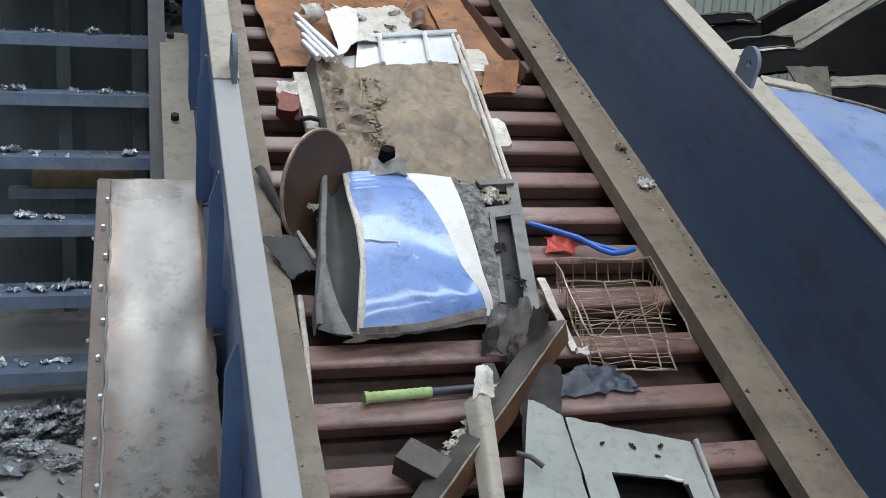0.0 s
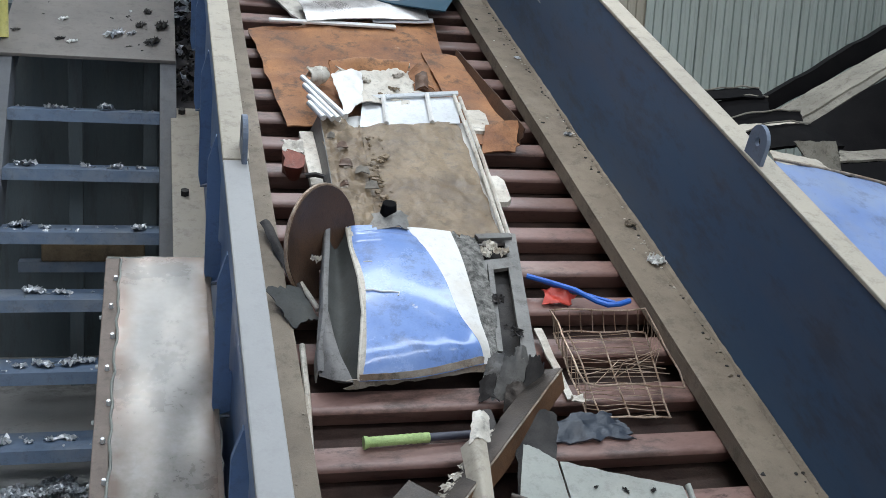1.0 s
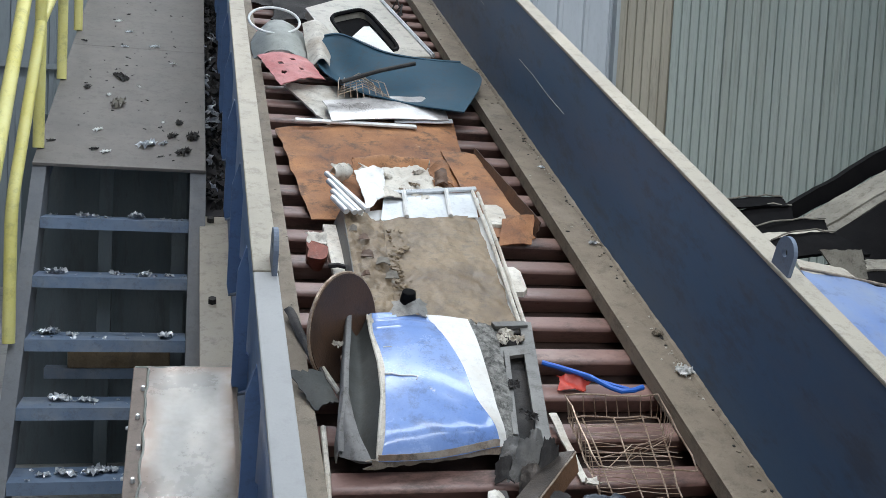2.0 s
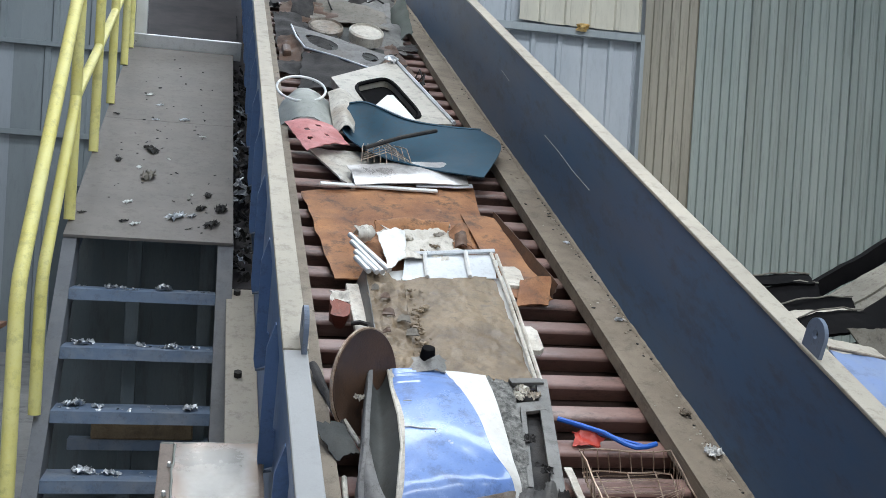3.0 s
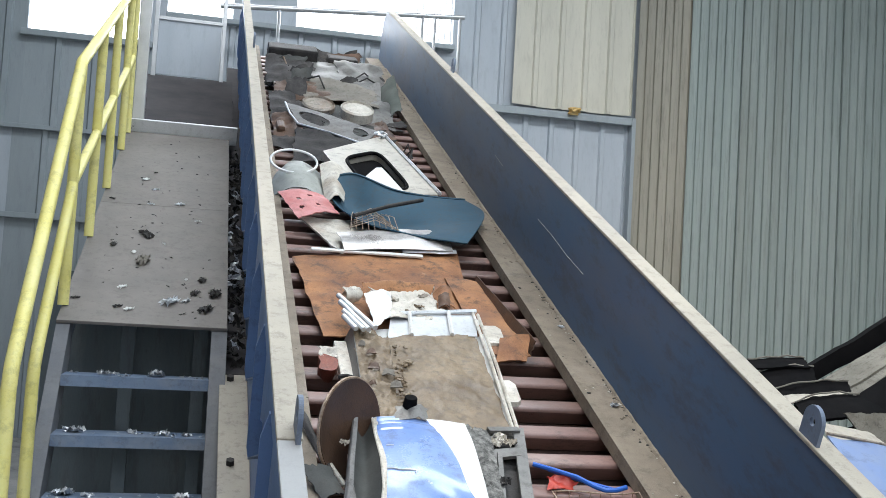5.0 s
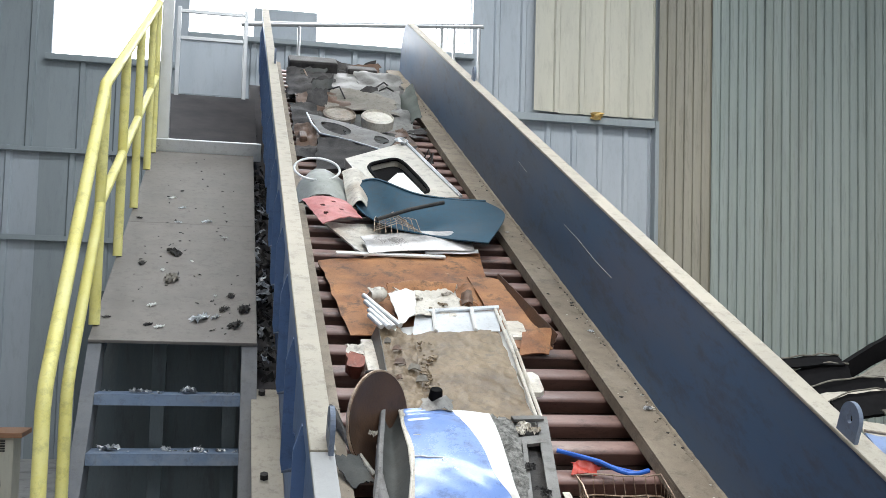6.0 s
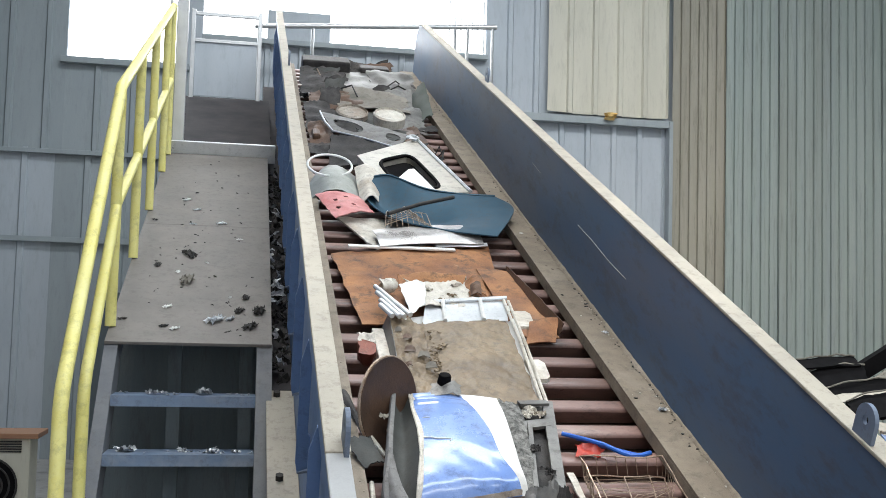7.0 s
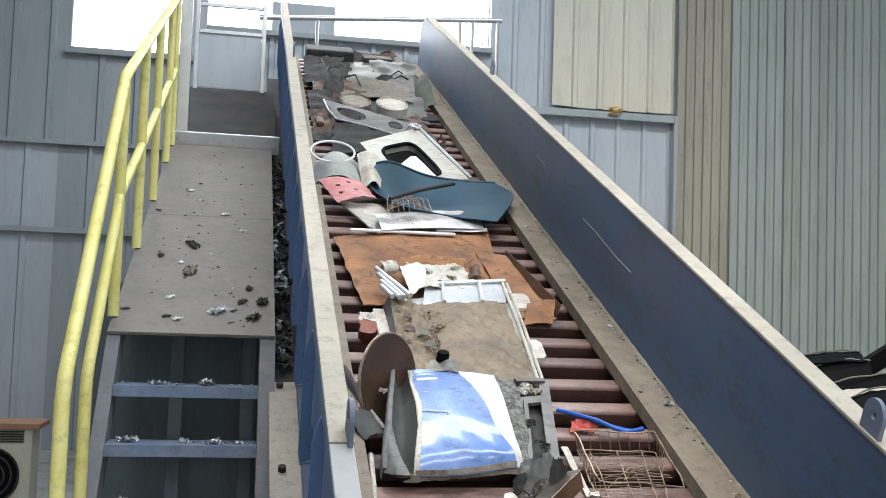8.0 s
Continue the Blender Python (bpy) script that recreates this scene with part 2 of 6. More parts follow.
    rag=mat("wet_dark_rag", (0.018, 0.024, 0.036), (0.045, 0.056, 0.075), 0.35, 0, 9, 70, 0.3, (0.09, 0.09, 0.10), 0.1),
    rust_bar=mat("brown_rust_bar", (0.085, 0.045, 0.024), (0.19, 0.10, 0.05), 0.55, 0.1, 9, 80, 0.4, (0.30, 0.17, 0.09), 0.14, grime=0.4, grime_scale=18),
    iron=mat("grimy_iron", (0.030, 0.026, 0.023), (0.115, 0.095, 0.080), 0.42, 0.3, 8, 80, 0.4, (0.20, 0.115, 0.06), 0.15, grime=0.4, grime_scale=20),
    cream=mat("grubby_cream_enamel", (0.40, 0.375, 0.32), (0.52, 0.49, 0.43), 0.45, 0, 5, 60, 0.08, (0.30, 0.25, 0.19), 0.18, grime=0.4, grime_scale=12),
    cap_grey=mat("grey_flange_paint", (0.33, 0.333, 0.336), (0.385, 0.386, 0.385), 0.5, 0, 1.4, 80, 0.1, (0.33, 0.315, 0.285), 0.2, grime=0.08, grime_scale=20),
    cover=mat("guard_cover_plate", (0.125, 0.115, 0.104), (0.34, 0.33, 0.315), 0.30, 0.35, 5.0, 26, 0.015, (0.19, 0.16, 0.135), 0.25, grime=0.14, grime_scale=5),
    can=mat("crushed_red_can", (0.15, 0.040, 0.028), (0.27, 0.085, 0.055), 0.4, 0.2, 12, 80, 0.15, (0.40, 0.33, 0.27), 0.14, grime=0.5, grime_scale=30),
    gold=mat("gold_foil", (0.60, 0.36, 0.10), (0.75, 0.55, 0.25), 0.35, 0.7, 9, 60, 0.1),
    wood=mat("reddish_board", (0.27, 0.13, 0.07), (0.34, 0.18, 0.10), 0.6, 0, 6, 80, 0.1, stretch=(1, 6, 1)),
)


def glow(name, colour, strength):
    m = bpy.data.materials.new(name)
    m.use_nodes = True
    p = m.node_tree.nodes["Principled BSDF"]
    p.inputs["Base Color"].default_value = (0, 0, 0, 1)
    p.inputs["Emission Color"].default_value, p.inputs["Emission Strength"].default_value = (*colour, 1), strength
    return m


def heat_border(m, cx, half, cy, long):
    """Brown heat-tint along the welded border of a plate."""
    nt = m.node_tree
    N, L = nt.nodes, nt.links
    bsdf = N["Principled BSDF"]
    src = bsdf.inputs["Base Color"].links[0].from_socket
    tc, sep = N.new("ShaderNodeTexCoord"), N.new("ShaderNodeSeparateXYZ")
    L.new(tc.outputs["Object"], sep.inputs[0])

    def edge(axis, centre, lim):
        a, b, r = N.new("ShaderNodeMath"), N.new("ShaderNodeMath"), N.new("ShaderNodeMapRange")
        a.operation, b.operation = "SUBTRACT", "ABSOLUTE"
        L.new(sep.outputs[axis], a.inputs[0])
        a.inputs[1].default_value = centre
        L.new(a.outputs[0], b.inputs[0])
        r.inputs["From Min"].default_value, r.inputs["From Max"].default_value = lim - 0.055, lim - 0.018
        L.new(b.outputs[0], r.inputs["Value"])
        return r.outputs[0]
    top, nz, mul = N.new("ShaderNodeMath"), N.new("ShaderNodeTexNoise"), N.new("ShaderNodeMath")
    top.operation, mul.operation = "MAXIMUM", "MULTIPLY"
    L.new(edge("X", cx, half), top.inputs[0])
    L.new(edge("Y", cy, long), top.inputs[1])
    nz.inputs["Scale"].default_value, nz.inputs["Detail"].default_value = 14, 5
    L.new(tc.outputs["Object"], nz.inputs["Vector"])
    L.new(top.outputs[0], mul.inputs[0])
    r = N.new("ShaderNodeMapRange")
    r.inputs["From Min"].default_value, r.inputs["From Max"].default_value = 0.3, 0.55
    L.new(nz.outputs["Fac"], r.inputs["Value"])
    L.new(r.outputs[0], mul.inputs[1])
    x = N.new("ShaderNodeMix")
    x.data_type = "RGBA"
    L.new(mul.outputs[0], x.inputs["Factor"])
    L.new(src, x.inputs["A"])
    x.inputs["B"].default_value = (0.15, 0.112, 0.09, 1)
    L.new(x.outputs["Result"], bsdf.inputs["Base Color"])


heat_border(M["cover"], -0.875, 0.122, 2.54, 0.80)
M["sky"] = glow("hazy_sky", (0.95, 0.98, 1.0), 3.0)


# ---- mesh helpers ----
def bm_new():
    return bmesh.new()


def box(bm, x0, x1, y0, y1, z0, z1):
    r = bmesh.ops.create_cube(bm, size=1.0)
    for v in r["verts"]:
        v.co = Vector(((x0 + x1) / 2 + v.co.x * (x1 - x0), (y0 + y1) / 2 + v.co.y * (y1 - y0), (z0 + z1) / 2 + v.co.z * (z1 - z0)))
    return r["verts"]


def bevel(bm, w, seg=2):
    bmesh.ops.bevel(bm, geom=bm.edges[:], offset=w, segments=seg, affect="EDGES", profile=0.6)
    return bm


def bbox(x0, x1, y0, y1, z0, z1, w=0.004, seg=2):
    bm = bm_new()
    box(bm, x0, x1, y0, y1, z0, z1)
    return bevel(bm, w, seg) if w else bm


def tube(bm, pts, r, seg=8, closed=False, flat=1.0):
    """A round bar along a line of points."""
    pts = [Vector(p) for p in pts]
    n, rings = len(pts), []
    up = None
    for i, p in enumerate(pts):
        a = pts[(i - 1) % n] if (closed or i) else p
        b = pts[(i + 1) % n] if (closed or i < n - 1) else p
        d = (b - a).normalized()
        if up is None:
            up = d.orthogonal().normalized()
        up = (up - d * up.dot(d)).normalized()
        side = d.cross(up)
        rings.append([bm.verts.new(p + (up * math.cos(2 * math.pi * k / seg) + side * math.sin(2 * math.pi * k / seg) * flat) * r) for k in range(seg)])
    for i in range(n if closed else n - 1):
        q, w = rings[i], rings[(i + 1) % n]
        for k in range(seg):
            bm.faces.new((q[k], q[(k + 1) % seg], w[(k + 1) % seg], w[k]))
    if not closed:
        bm.faces.new(rings[0][::-1])
        bm.faces.new(rings[-1])
    return bm


def sheet(c, nx=14, ny=14, thick=0.004, rough=0.0, freq=6.0, arch=0.0, arch_v=0.0, rag=0.0, seed=0, hole=None, curl=0.0):
    """A bent, crumpled sheet over four corners c (near left, near right, far right, far left)."""
    bm = bm_new()
    a, b, d, e = [Vector(p) for p in c]
    grid = []
    for j in range(ny + 1):
        row = []
        for i in range(nx + 1):
            u, v = i / nx, j / ny
            if rag:
                eu = noise.noise((v * 9 + seed, seed * 1.7, u * 3)) * rag
                ev = noise.noise((u * 9 + seed, seed * 2.9 + 5, v * 3)) * rag
                u, v = u + eu * abs(2 * u - 1) ** 3, v + ev * abs(2 * v - 1) ** 3
            p = (a * (1 - u) + b * u) * (1 - v) + (e * (1 - u) + d * u) * v
            h = arch * math.sin(math.pi * min(max(u, 0), 1)) + arch_v * math.sin(math.pi * min(max(v, 0), 1)) + curl * (max(0, u - 0.7) ** 2) * 6
            if rough:
                h += rough * (noise.noise(Vector((p.x, p.y, seed * 3.1)) * freq) + 0.45 * noise.noise(Vector((p.x, p.y, seed * 7.7)) * freq * 3.1))
            p.z += h
            row.append(bm.verts.new(p))
        grid.append(row)
    for j in range(ny):
        for i in range(nx):
            if hole and hole((i + 0.5) / nx, (j + 0.5) / ny):
                continue
            bm.faces.new((grid[j][i], grid[j][i + 1], grid[j + 1][i + 1], grid[j + 1][i]))
    bmesh.ops.delete(bm, geom=[v for v in bm.verts if not v.link_faces], context="VERTS")
    bm.normal_update()
    bmesh.ops.solidify(bm, geom=bm.faces[:], thickness=thick)
    return bm


def surf(rows, nu=24, nv=24, thick=0.004, rough=0.0, freq=6.0, seed=0, rag=0.0):
    """A smooth curved sheet through a small net of points, rows from near to far."""
    def spline(p, t):
        n = len(p) - 1
        i = min(int(t * n), n - 1)
        f = t * n - i
        a, b, c, d = p[max(i - 1, 0)], p[i], p[i + 1], p[min(i + 2, n)]
        return b + (c - a) * (0.5 * f) + (a * 2 - b * 5 + c * 4 - d) * (0.5 * f * f) + (b * 3 - a - c * 3 + d) * (0.5 * f ** 3)
    net = [[Vector(p) for p in r] for r in rows]
    bm = bm_new()
    grid = []
    for j in range(nv + 1):
        row = []
        for i in range(nu + 1):
            u, v = i / nu, j / nv
            if rag:
                u = min(1.0, max(0.0, u + rag * noise.noise((v * 11 + seed, seed * 1.7, 0)) * abs(2 * u - 1) ** 4))
                v = min(1.0, max(0.0, v + rag * noise.noise((u * 13 + seed, seed * 2.3, 4)) * abs(2 * v - 1) ** 4))
            p = spline([spline(r, u) for r in net], v)
            if rough:
                p.z += rough * (noise.noise(Vector((p.x, p.y, seed * 3.1)) * freq) + 0.45 * noise.noise(Vector((p.x, p.y, seed * 7.7)) * freq * 3.1))
            row.append(bm.verts.new(p))
        grid.append(row)
    for j in range(nv):
        for i in range(nu):
            bm.faces.new((grid[j][i], grid[j][i + 1], grid[j + 1][i + 1], grid[j + 1][i]))
    bm.normal_update()
    bmesh.ops.solidify(bm, geom=bm.faces[:], thickness=thick)
    return bm


def crumple(bm, x, y, z, r, seed, long=1.0):
    """One torn and crumpled scrap of sheet, in one piece."""
    k = 9
    a = seed * 1.7
    g = []
    for j in range(k + 1):
        row = []
        for i in range(k + 1):
            u, v = 2 * i / k - 1, 2 * j / k - 1
            q = Vector((u * 2.1 + seed, v * 2.1, seed * 0.7))
            e = 1 + 0.55 * noise.noise(q * 1.3)
            px, py = u * r * long * e, v * r * e
            h = r * (0.45 + 0.75 * noise.noise(q * 1.6 + Vector((5, 1, 2))) + 0.35 * noise.noise(q * 3.7))
            row.append(bm.verts.new((x + px * math.cos(a) - py * math.sin(a) + 0.4 * r * noise.noise(q * 2.2), y + px * math.sin(a) + py * math.cos(a), z + max(0.001, h))))
        g.append(row)
    for j in range(k):
        for i in range(k):
            u, v = (2 * i + 1) / k - 1, (2 * j + 1) / k - 1
            if u * u + v * v < 1.0 + 0.5 * noise.noise((u * 3 + seed, v * 3, 1.0)):
                bm.faces.new((g[j][i], g[j][i + 1], g[j + 1][i + 1], g[j + 1][i]))
    bmesh.ops.delete(bm, geom=[v for v in bm.verts if not v.link_faces], context="VERTS")


def chunk(bm, x, y, z, r, seed, flat=0.6):
    """A crumpled lump."""
    vs = bmesh.ops.create_icosphere(bm, subdivisions=2, radius=1.0)["verts"]
    for v in vs:
        k = 0.72 + 0.75 * noise.noise(v.co * 1.9 + Vector((seed * 3.3, seed * 1.1, 0)))
        v.co = Vector((x + v.co.x * k * r * (1 + 0.5 * math.sin(seed)), y + v.co.y * k * r, z + v.co.z * k * r * flat))


def flake(bm, x, y, z, r, rng, tilt=0.6):
    """A torn, folded scrap of foil."""
    m = Matrix.Translation((x, y, z)) @ Euler((rng.uniform(-tilt, tilt), rng.uniform(-tilt, tilt), rng.uniform(0, 6.3))).to_matrix().to_4x4()
    k = 3
    g = [[bm.verts.new(m @ Vector(((i - 1.5) * r * 0.62 * rng.uniform(0.7, 1.3), (j - 1.5) * r * 0.42 * rng.uniform(0.6, 1.4), rng.uniform(-0.35, 0.35) * r))) for i in range(k + 1)] for j in range(k + 1)]
    for j in range(k):
        for i in range(k):
            if rng.random() < 0.9:
                bm.faces.new((g[j][i], g[j][i + 1], g[j + 1][i + 1], g[j + 1][i]))


def mesh_of(name, bm, material, smooth=False):
    bmesh.ops.recalc_face_normals(bm, faces=bm.faces[:])
    me = bpy.data.meshes.new(name)
    bm.to_mesh(me)
    bm.free()
    me.materials.append(material)
    if smooth:
        me.polygons.foreach_set("use_smooth", [True] * len(me.polygons))
        me.set_sharp_from_angle(angle=radians(40))
    return me


def solo(name, bm, material, label, category="", group="", kind="", m=None, smooth=False):
    ob = new(name, mesh_of(name, bm, material, smooth))
    if m is not None:
        ob.matrix_basis = m
    return tagged(ob, label, category, group, kind)


def part(name, bm, material, parent, label="", smooth=False):
    ob = new(name, mesh_of(name, bm, material, smooth))
    ob.parent = parent
    return tagged(ob, label) if label else ob


def thing(name, label, category="", group="", kind="", m=None):
    ob = new(name)
    if m is not None:
        ob.matrix_basis = m
    return tagged(ob, label, category, group, kind)


# ---- hall ----
X0, X1, Y0, Y1, ROOF = -7.0, 9.5, -9.0, 12.5, 9.0


def slabs(bm, rects, y0, y1):
    for a, b, c, d in rects:
        box(bm, a, b, y0, y1, c, d)
    return bm


def build_hall():
    bm = bm_new()
    # ground with a pit for the conveyor's foot
    box(bm, -60, -0.86, -60, 60, GROUND - 0.3, GROUND)
    box(bm, 0.86, 60, -60, 60, GROUND - 0.3, GROUND)
    box(bm, -0.86, 0.86, 1.7, 60, GROUND - 0.3, GROUND)
    box(bm, -0.86, 0.86, -60, -2.6, GROUND - 0.3, GROUND)
    solo("ground", bm, M["concrete"], "dusty grey concrete hall floor strewn with scrap", "floor", kind="structure")
    bm = bm_new()
    box(bm, -0.86, 0.86, -2.6, 1.7, -1.6, -1.5)
    box(bm, -0.95, -0.86, -2.6, 1.7, -1.6, GROUND - 0.3)
    box(bm, 0.86, 0.95, -2.6, 1.7, -1.6, GROUND - 0.3)
    solo("pit", bm, M["concrete"], "concrete pit under the conveyor's foot", "pit", kind="structure")
    # back wall with a left window, a centre band and piers between them
    w = thing("wall_north", "ribbed sheet-metal back wall with window openings", "wall", kind="structure")
    bm = slabs(bm_new(), [(X0, -3.05, GROUND, ROOF), (-3.05, -1.72, GROUND, 4.92), (-3.05, -1.72, 7.4, ROOF), (-1.72, -1.55, GROUND, ROOF),
                          (-1.55, 1.86, GROUND, 5.3), (-1.55, 1.86, 7.6, ROOF), (-0.80, -0.06, 5.3, 5.70), (1.86, X1, GROUND, ROOF)], 12.5, 12.68)
    # paler cladding colour here carries the window glare on the piers
    part("backing", bm, M["rib_blue"], w)
    # side walls are out of view; added to close the hall
    for x, y0_, y1_ in ((X0, Y0, Y1 + 0.18), (X1, Y0, Y1 + 0.18)):
        s = -1 if x < 0 else 1
        solo("wall_west" if x < 0 else "wall_east", bbox(min(x, x + s * 0.2), max(x, x + s * 0.2), y0_, y1_, GROUND, ROOF, 0), M["wall"],
             "unseen plain grey hall side wall", "wall", kind="structure")
    # south wall and gate are out of view, added round the fill lamp
    bm = slabs(bm_new(), [(X0, -3.0, GROUND, ROOF), (4.0, X1, GROUND, ROOF), (-3.0, 4.0, 5.7, ROOF)], Y0 - 0.2, Y0)
    solo("wall_south", bm, M["wall"], "unseen plain grey hall wall with an added gate opening", "wall", kind="structure")
    # roof is unseen; its openings are laid out to shape the light
    bm = bm_new()
    for a, b in ((Y0 - 0.2, -4.95), (-3.45, 0.65), (2.15, 6.25), (7.75, Y1 + 0.2)):
        box(bm, X0 - 0.2, X1 + 0.2, a, b, ROOF, ROOF + 0.12)
    for a in (-4.2, 1.4, 7.0):
        box(bm, X0 - 0.2, -2.5, a - 0.75, a + 0.75, ROOF, ROOF + 0.12)
        box(bm, 6.5, X1 + 0.2, a - 0.75, a + 0.75, ROOF, ROOF + 0.12)
    solo("ceiling", bm, M["wall"], "unseen grey metal roof with long skylight openings", "ceiling", kind="structure")

    def ribbed(x0, x1, z0, z1, pitch, rib, depth, y, mt, torn=0.0):
        """A trapezoidal ribbed sheet, one mesh, closed with 1.5 mm of thickness."""
        bm = bm_new()
        xs, k = [], 0
        x = x0
        while x < x1 - 1e-4:
            for dx, d in ((0, 0), (pitch - rib * 1.7, 0), (pitch - rib * 1.35, depth), (pitch - rib * 0.35, depth)):
                if x + dx < x1:
                    xs.append((x + dx, d))
            x += pitch
        xs.append((x1, 0))
        lo, hi = [], []
        for i, (px, d) in enumerate(xs):
            jag = torn * max(0.0, noise.noise((px * 3.1, 4.2, 0.0))) if torn else 0.0
            lo.append(bm.verts.new((px, y - d, z0 + jag)))
            hi.append(bm.verts.new((px, y - d, z1)))
        for i in range(len(xs) - 1):
            bm.faces.new((lo[i], lo[i + 1], hi[i + 1], hi[i]))
        bm.normal_update()
        bmesh.ops.solidify(bm, geom=bm.faces[:], thickness=0.0015)
        return part("panel", bm, mt, w)

    for x0, x1 in ((-7.0, -5.2), (-5.2, -3.6), (-3.6, -3.05)):
        ribbed(x0, x1, 3.86, 7.4, 0.40, 0.05, 0.03, 12.45, M["rib_grey"])
    ribbed(-3.05, -1.55, 3.86, 4.92, 0.40, 0.05, 0.03, 12.45, M["rib_grey"])
    ribbed(-7.0, -3.12, GROUND, 3.9, 0.40, 0.05, 0.03, 12.47, M["rib_blue"])
    ribbed(-3.12, -1.55, GROUND, 3.9, 0.40, 0.05, 0.03, 12.47, M["rib_grey"])
    ribbed(-1.55, 1.86, GROUND, 5.3, 0.40, 0.05, 0.03, 12.47, M["rib_blue"])
    ribbed(1.86, 4.22, GROUND, 4.60, 0.34, 0.05, 0.035, 12.47, M["rib_blue"])
    ribbed(1.86, 2.72, 4.60, ROOF, 0.34, 0.05, 0.035, 12.47, M["rib_blue"])
    ribbed(2.62, 4.20, 4.66, ROOF, 0.325, 0.05, 0.035, 12.36, M["rib_cream"], torn=0.10)
    ribbed(4.26, 4.98, GROUND, ROOF, 0.120, 0.020, -0.03, 12.38, M["rib_olive"])
    for k in range(5):     # lapped sheets of six ribs
        ribbed(4.98 + 0.732 * k, 4.98 + 0.732 * (k + 1) - 0.006, GROUND, ROOF, 0.122, 0.018, -0.03, 12.36 - 0.006 * (k % 2), M["rib_green"])
    ribbed(8.66, X1, GROUND, ROOF, 0.6, 0.05, 0.02, 12.40, M["rib_grey"])
    for nm, a in (("girt", (-7.0, -1.6, 12.38, 12.44, 2.83, 2.89)), ("girt", (-7.0, -1.6, 12.38, 12.44, 3.83, 3.88)),
                  ("girt", (1.9, 4.2, 12.34, 12.43, 4.55, 4.64)), ("corner_trim", (4.205, 4.255, 12.33, 12.5, GROUND, 4.64)),
                  ("window_sill", (-3.1, -1.68, 12.36, 12.5, 4.88, 4.95)), ("window_sill", (-1.55, 1.86, 12.36, 12.5, 5.26, 5.32))):
        part(nm, bbox(*a, 0.004), M["rib_grey"], w)
    bm = bm_new()
    chunk(bm, 3.42, 12.30, 4.64, 0.10, 3, 0.7)
    part("foil_scrap", bm, M["gold"], w, "crumpled gold foil caught on the ledge")


build_hall()
solo("backdrop", bbox(-22, 22, 21.0, 21.2, -2.0, 22.0, 0), M["sky"], "bright hazy sky outside the windows", "sky", kind="structure")


# ---- conveyor frame ----
def build_conveyor():
    c = thing("conveyor", "inclined navy-blue steel conveyor trough, dusty on its edges", "conveyor", m=CONV)
    S0, S1 = -1.2, 11.75
    # side walls with a rounded upper end
    for name, xa, xb, top in (("side_wall", -0.728, -0.716, 0.597), ("side_wall", 0.696, 0.708, 0.577)):
        bm = bm_new()
        prof = [(S0, -0.32), (S1, -0.32), (S1, top - 0.237)] + [(S1 - 0.30 + 0.30 * math.cos(a), top - 0.237 + 0.235 * math.sin(a)) for a in (0.25, 0.5, 0.75, 1.0, 1.3, 1.57)] + [(S0, top)]
        f0 = [bm.verts.new((xa, s, n)) for s, n in prof]
        f1 = [bm.verts.new((xb, s, n)) for s, n in prof]
        bm.faces.new(f0)
        bm.faces.new(f1[::-1])
        for i in range(len(prof)):
            j = (i + 1) % len(prof)
            bm.faces.new((f0[j], f0[i], f1[i], f1[j]))
        # right wall takes the darker blue, left wall the lighter one
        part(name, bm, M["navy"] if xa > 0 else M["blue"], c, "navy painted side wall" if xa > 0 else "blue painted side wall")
    part("cap", bbox(-0.752, -0.694, S0, 2.98, 0.599, 0.614, 0.004), M["cap_grey"], c, "grey-blue painted flat top flange")
    part("cap", bbox(-0.752, -0.690, 2.984, 5.2, 0.599, 0.6155, 0.004), M["cap"], c, "dust-covered flat top flange")
    part("cap", bbox(-0.752, -0.690, 5.204, S1 - 0.3, 0.599, 0.614, 0.004), M["cap"], c, "dust-covered flat top flange")
    part("cap", bbox(0.691, 0.762, S0, S1 - 0.3, 0.579, 0.592, 0.004), M["cap"], c, "dust-covered flat top flange")
    part("cap_lip", bbox(-0.752, -0.744, S0, S1 - 0.3, 0.545, 0.598, 0.002), M["blue"], c)
    # ledges over the chain
    for xa, xb in ((-0.714, -0.541), (0.556, 0.694)):
        bm = bm_new()
        vs = box(bm, xa, xb, S0, S1, 0.048, 0.060)
        ix = xb - 0.008 if xa < 0 else xa
        box(bm, ix, ix + 0.008, S0, S1, 0.004, 0.047)
        part("ledge", bm, M["ledge"], c, "dirt-covered inner ledge over the chain")
    # outer flange, stiffeners, nuts
    part("bottom_flange", bbox(-0.845, -0.730, S0, 4.9, -0.215, -0.2, 0.003), M["cap"], c, "dusty bottom flange")
    # far length of the flange is darker than the near one
    part("bottom_flange", bbox(-0.845, -0.730, 4.904, S1, -0.215, -0.2, 0.003), M["dark_ramp"], c, "dark bottom flange")
    part("bottom_flange", bbox(0.710, 0.80, S0, S1, -0.215, -0.2, 0.003), M["cap"], c)
    for k in range(17):     # gusset plates under the flange, each cut away along the wall
        s = 2.15 + 0.54 * k
        bm = bm_new()
        prof = [(-0.7295, 0.10), (-0.766, 0.085), (-0.772, 0.12), (-0.772, 0.47), (-0.754, 0.542), (-0.7295, 0.542), (-0.7295, 0.47), (-0.738, 0.46), (-0.738, 0.22), (-0.7295, 0.21)]
        f0 = [bm.verts.new((x, s, n)) for x, n in prof]
        f1 = [bm.verts.new((x, s + 0.014, n)) for x, n in prof]
        bm.faces.new(f0), bm.faces.new(f1[::-1])
        for i in range(len(prof)):
            j = (i + 1) % len(prof)
            bm.faces.new((f0[j], f0[i], f1[i], f1[j]))
        part("gusset_plate", bm, M["blue"], c)
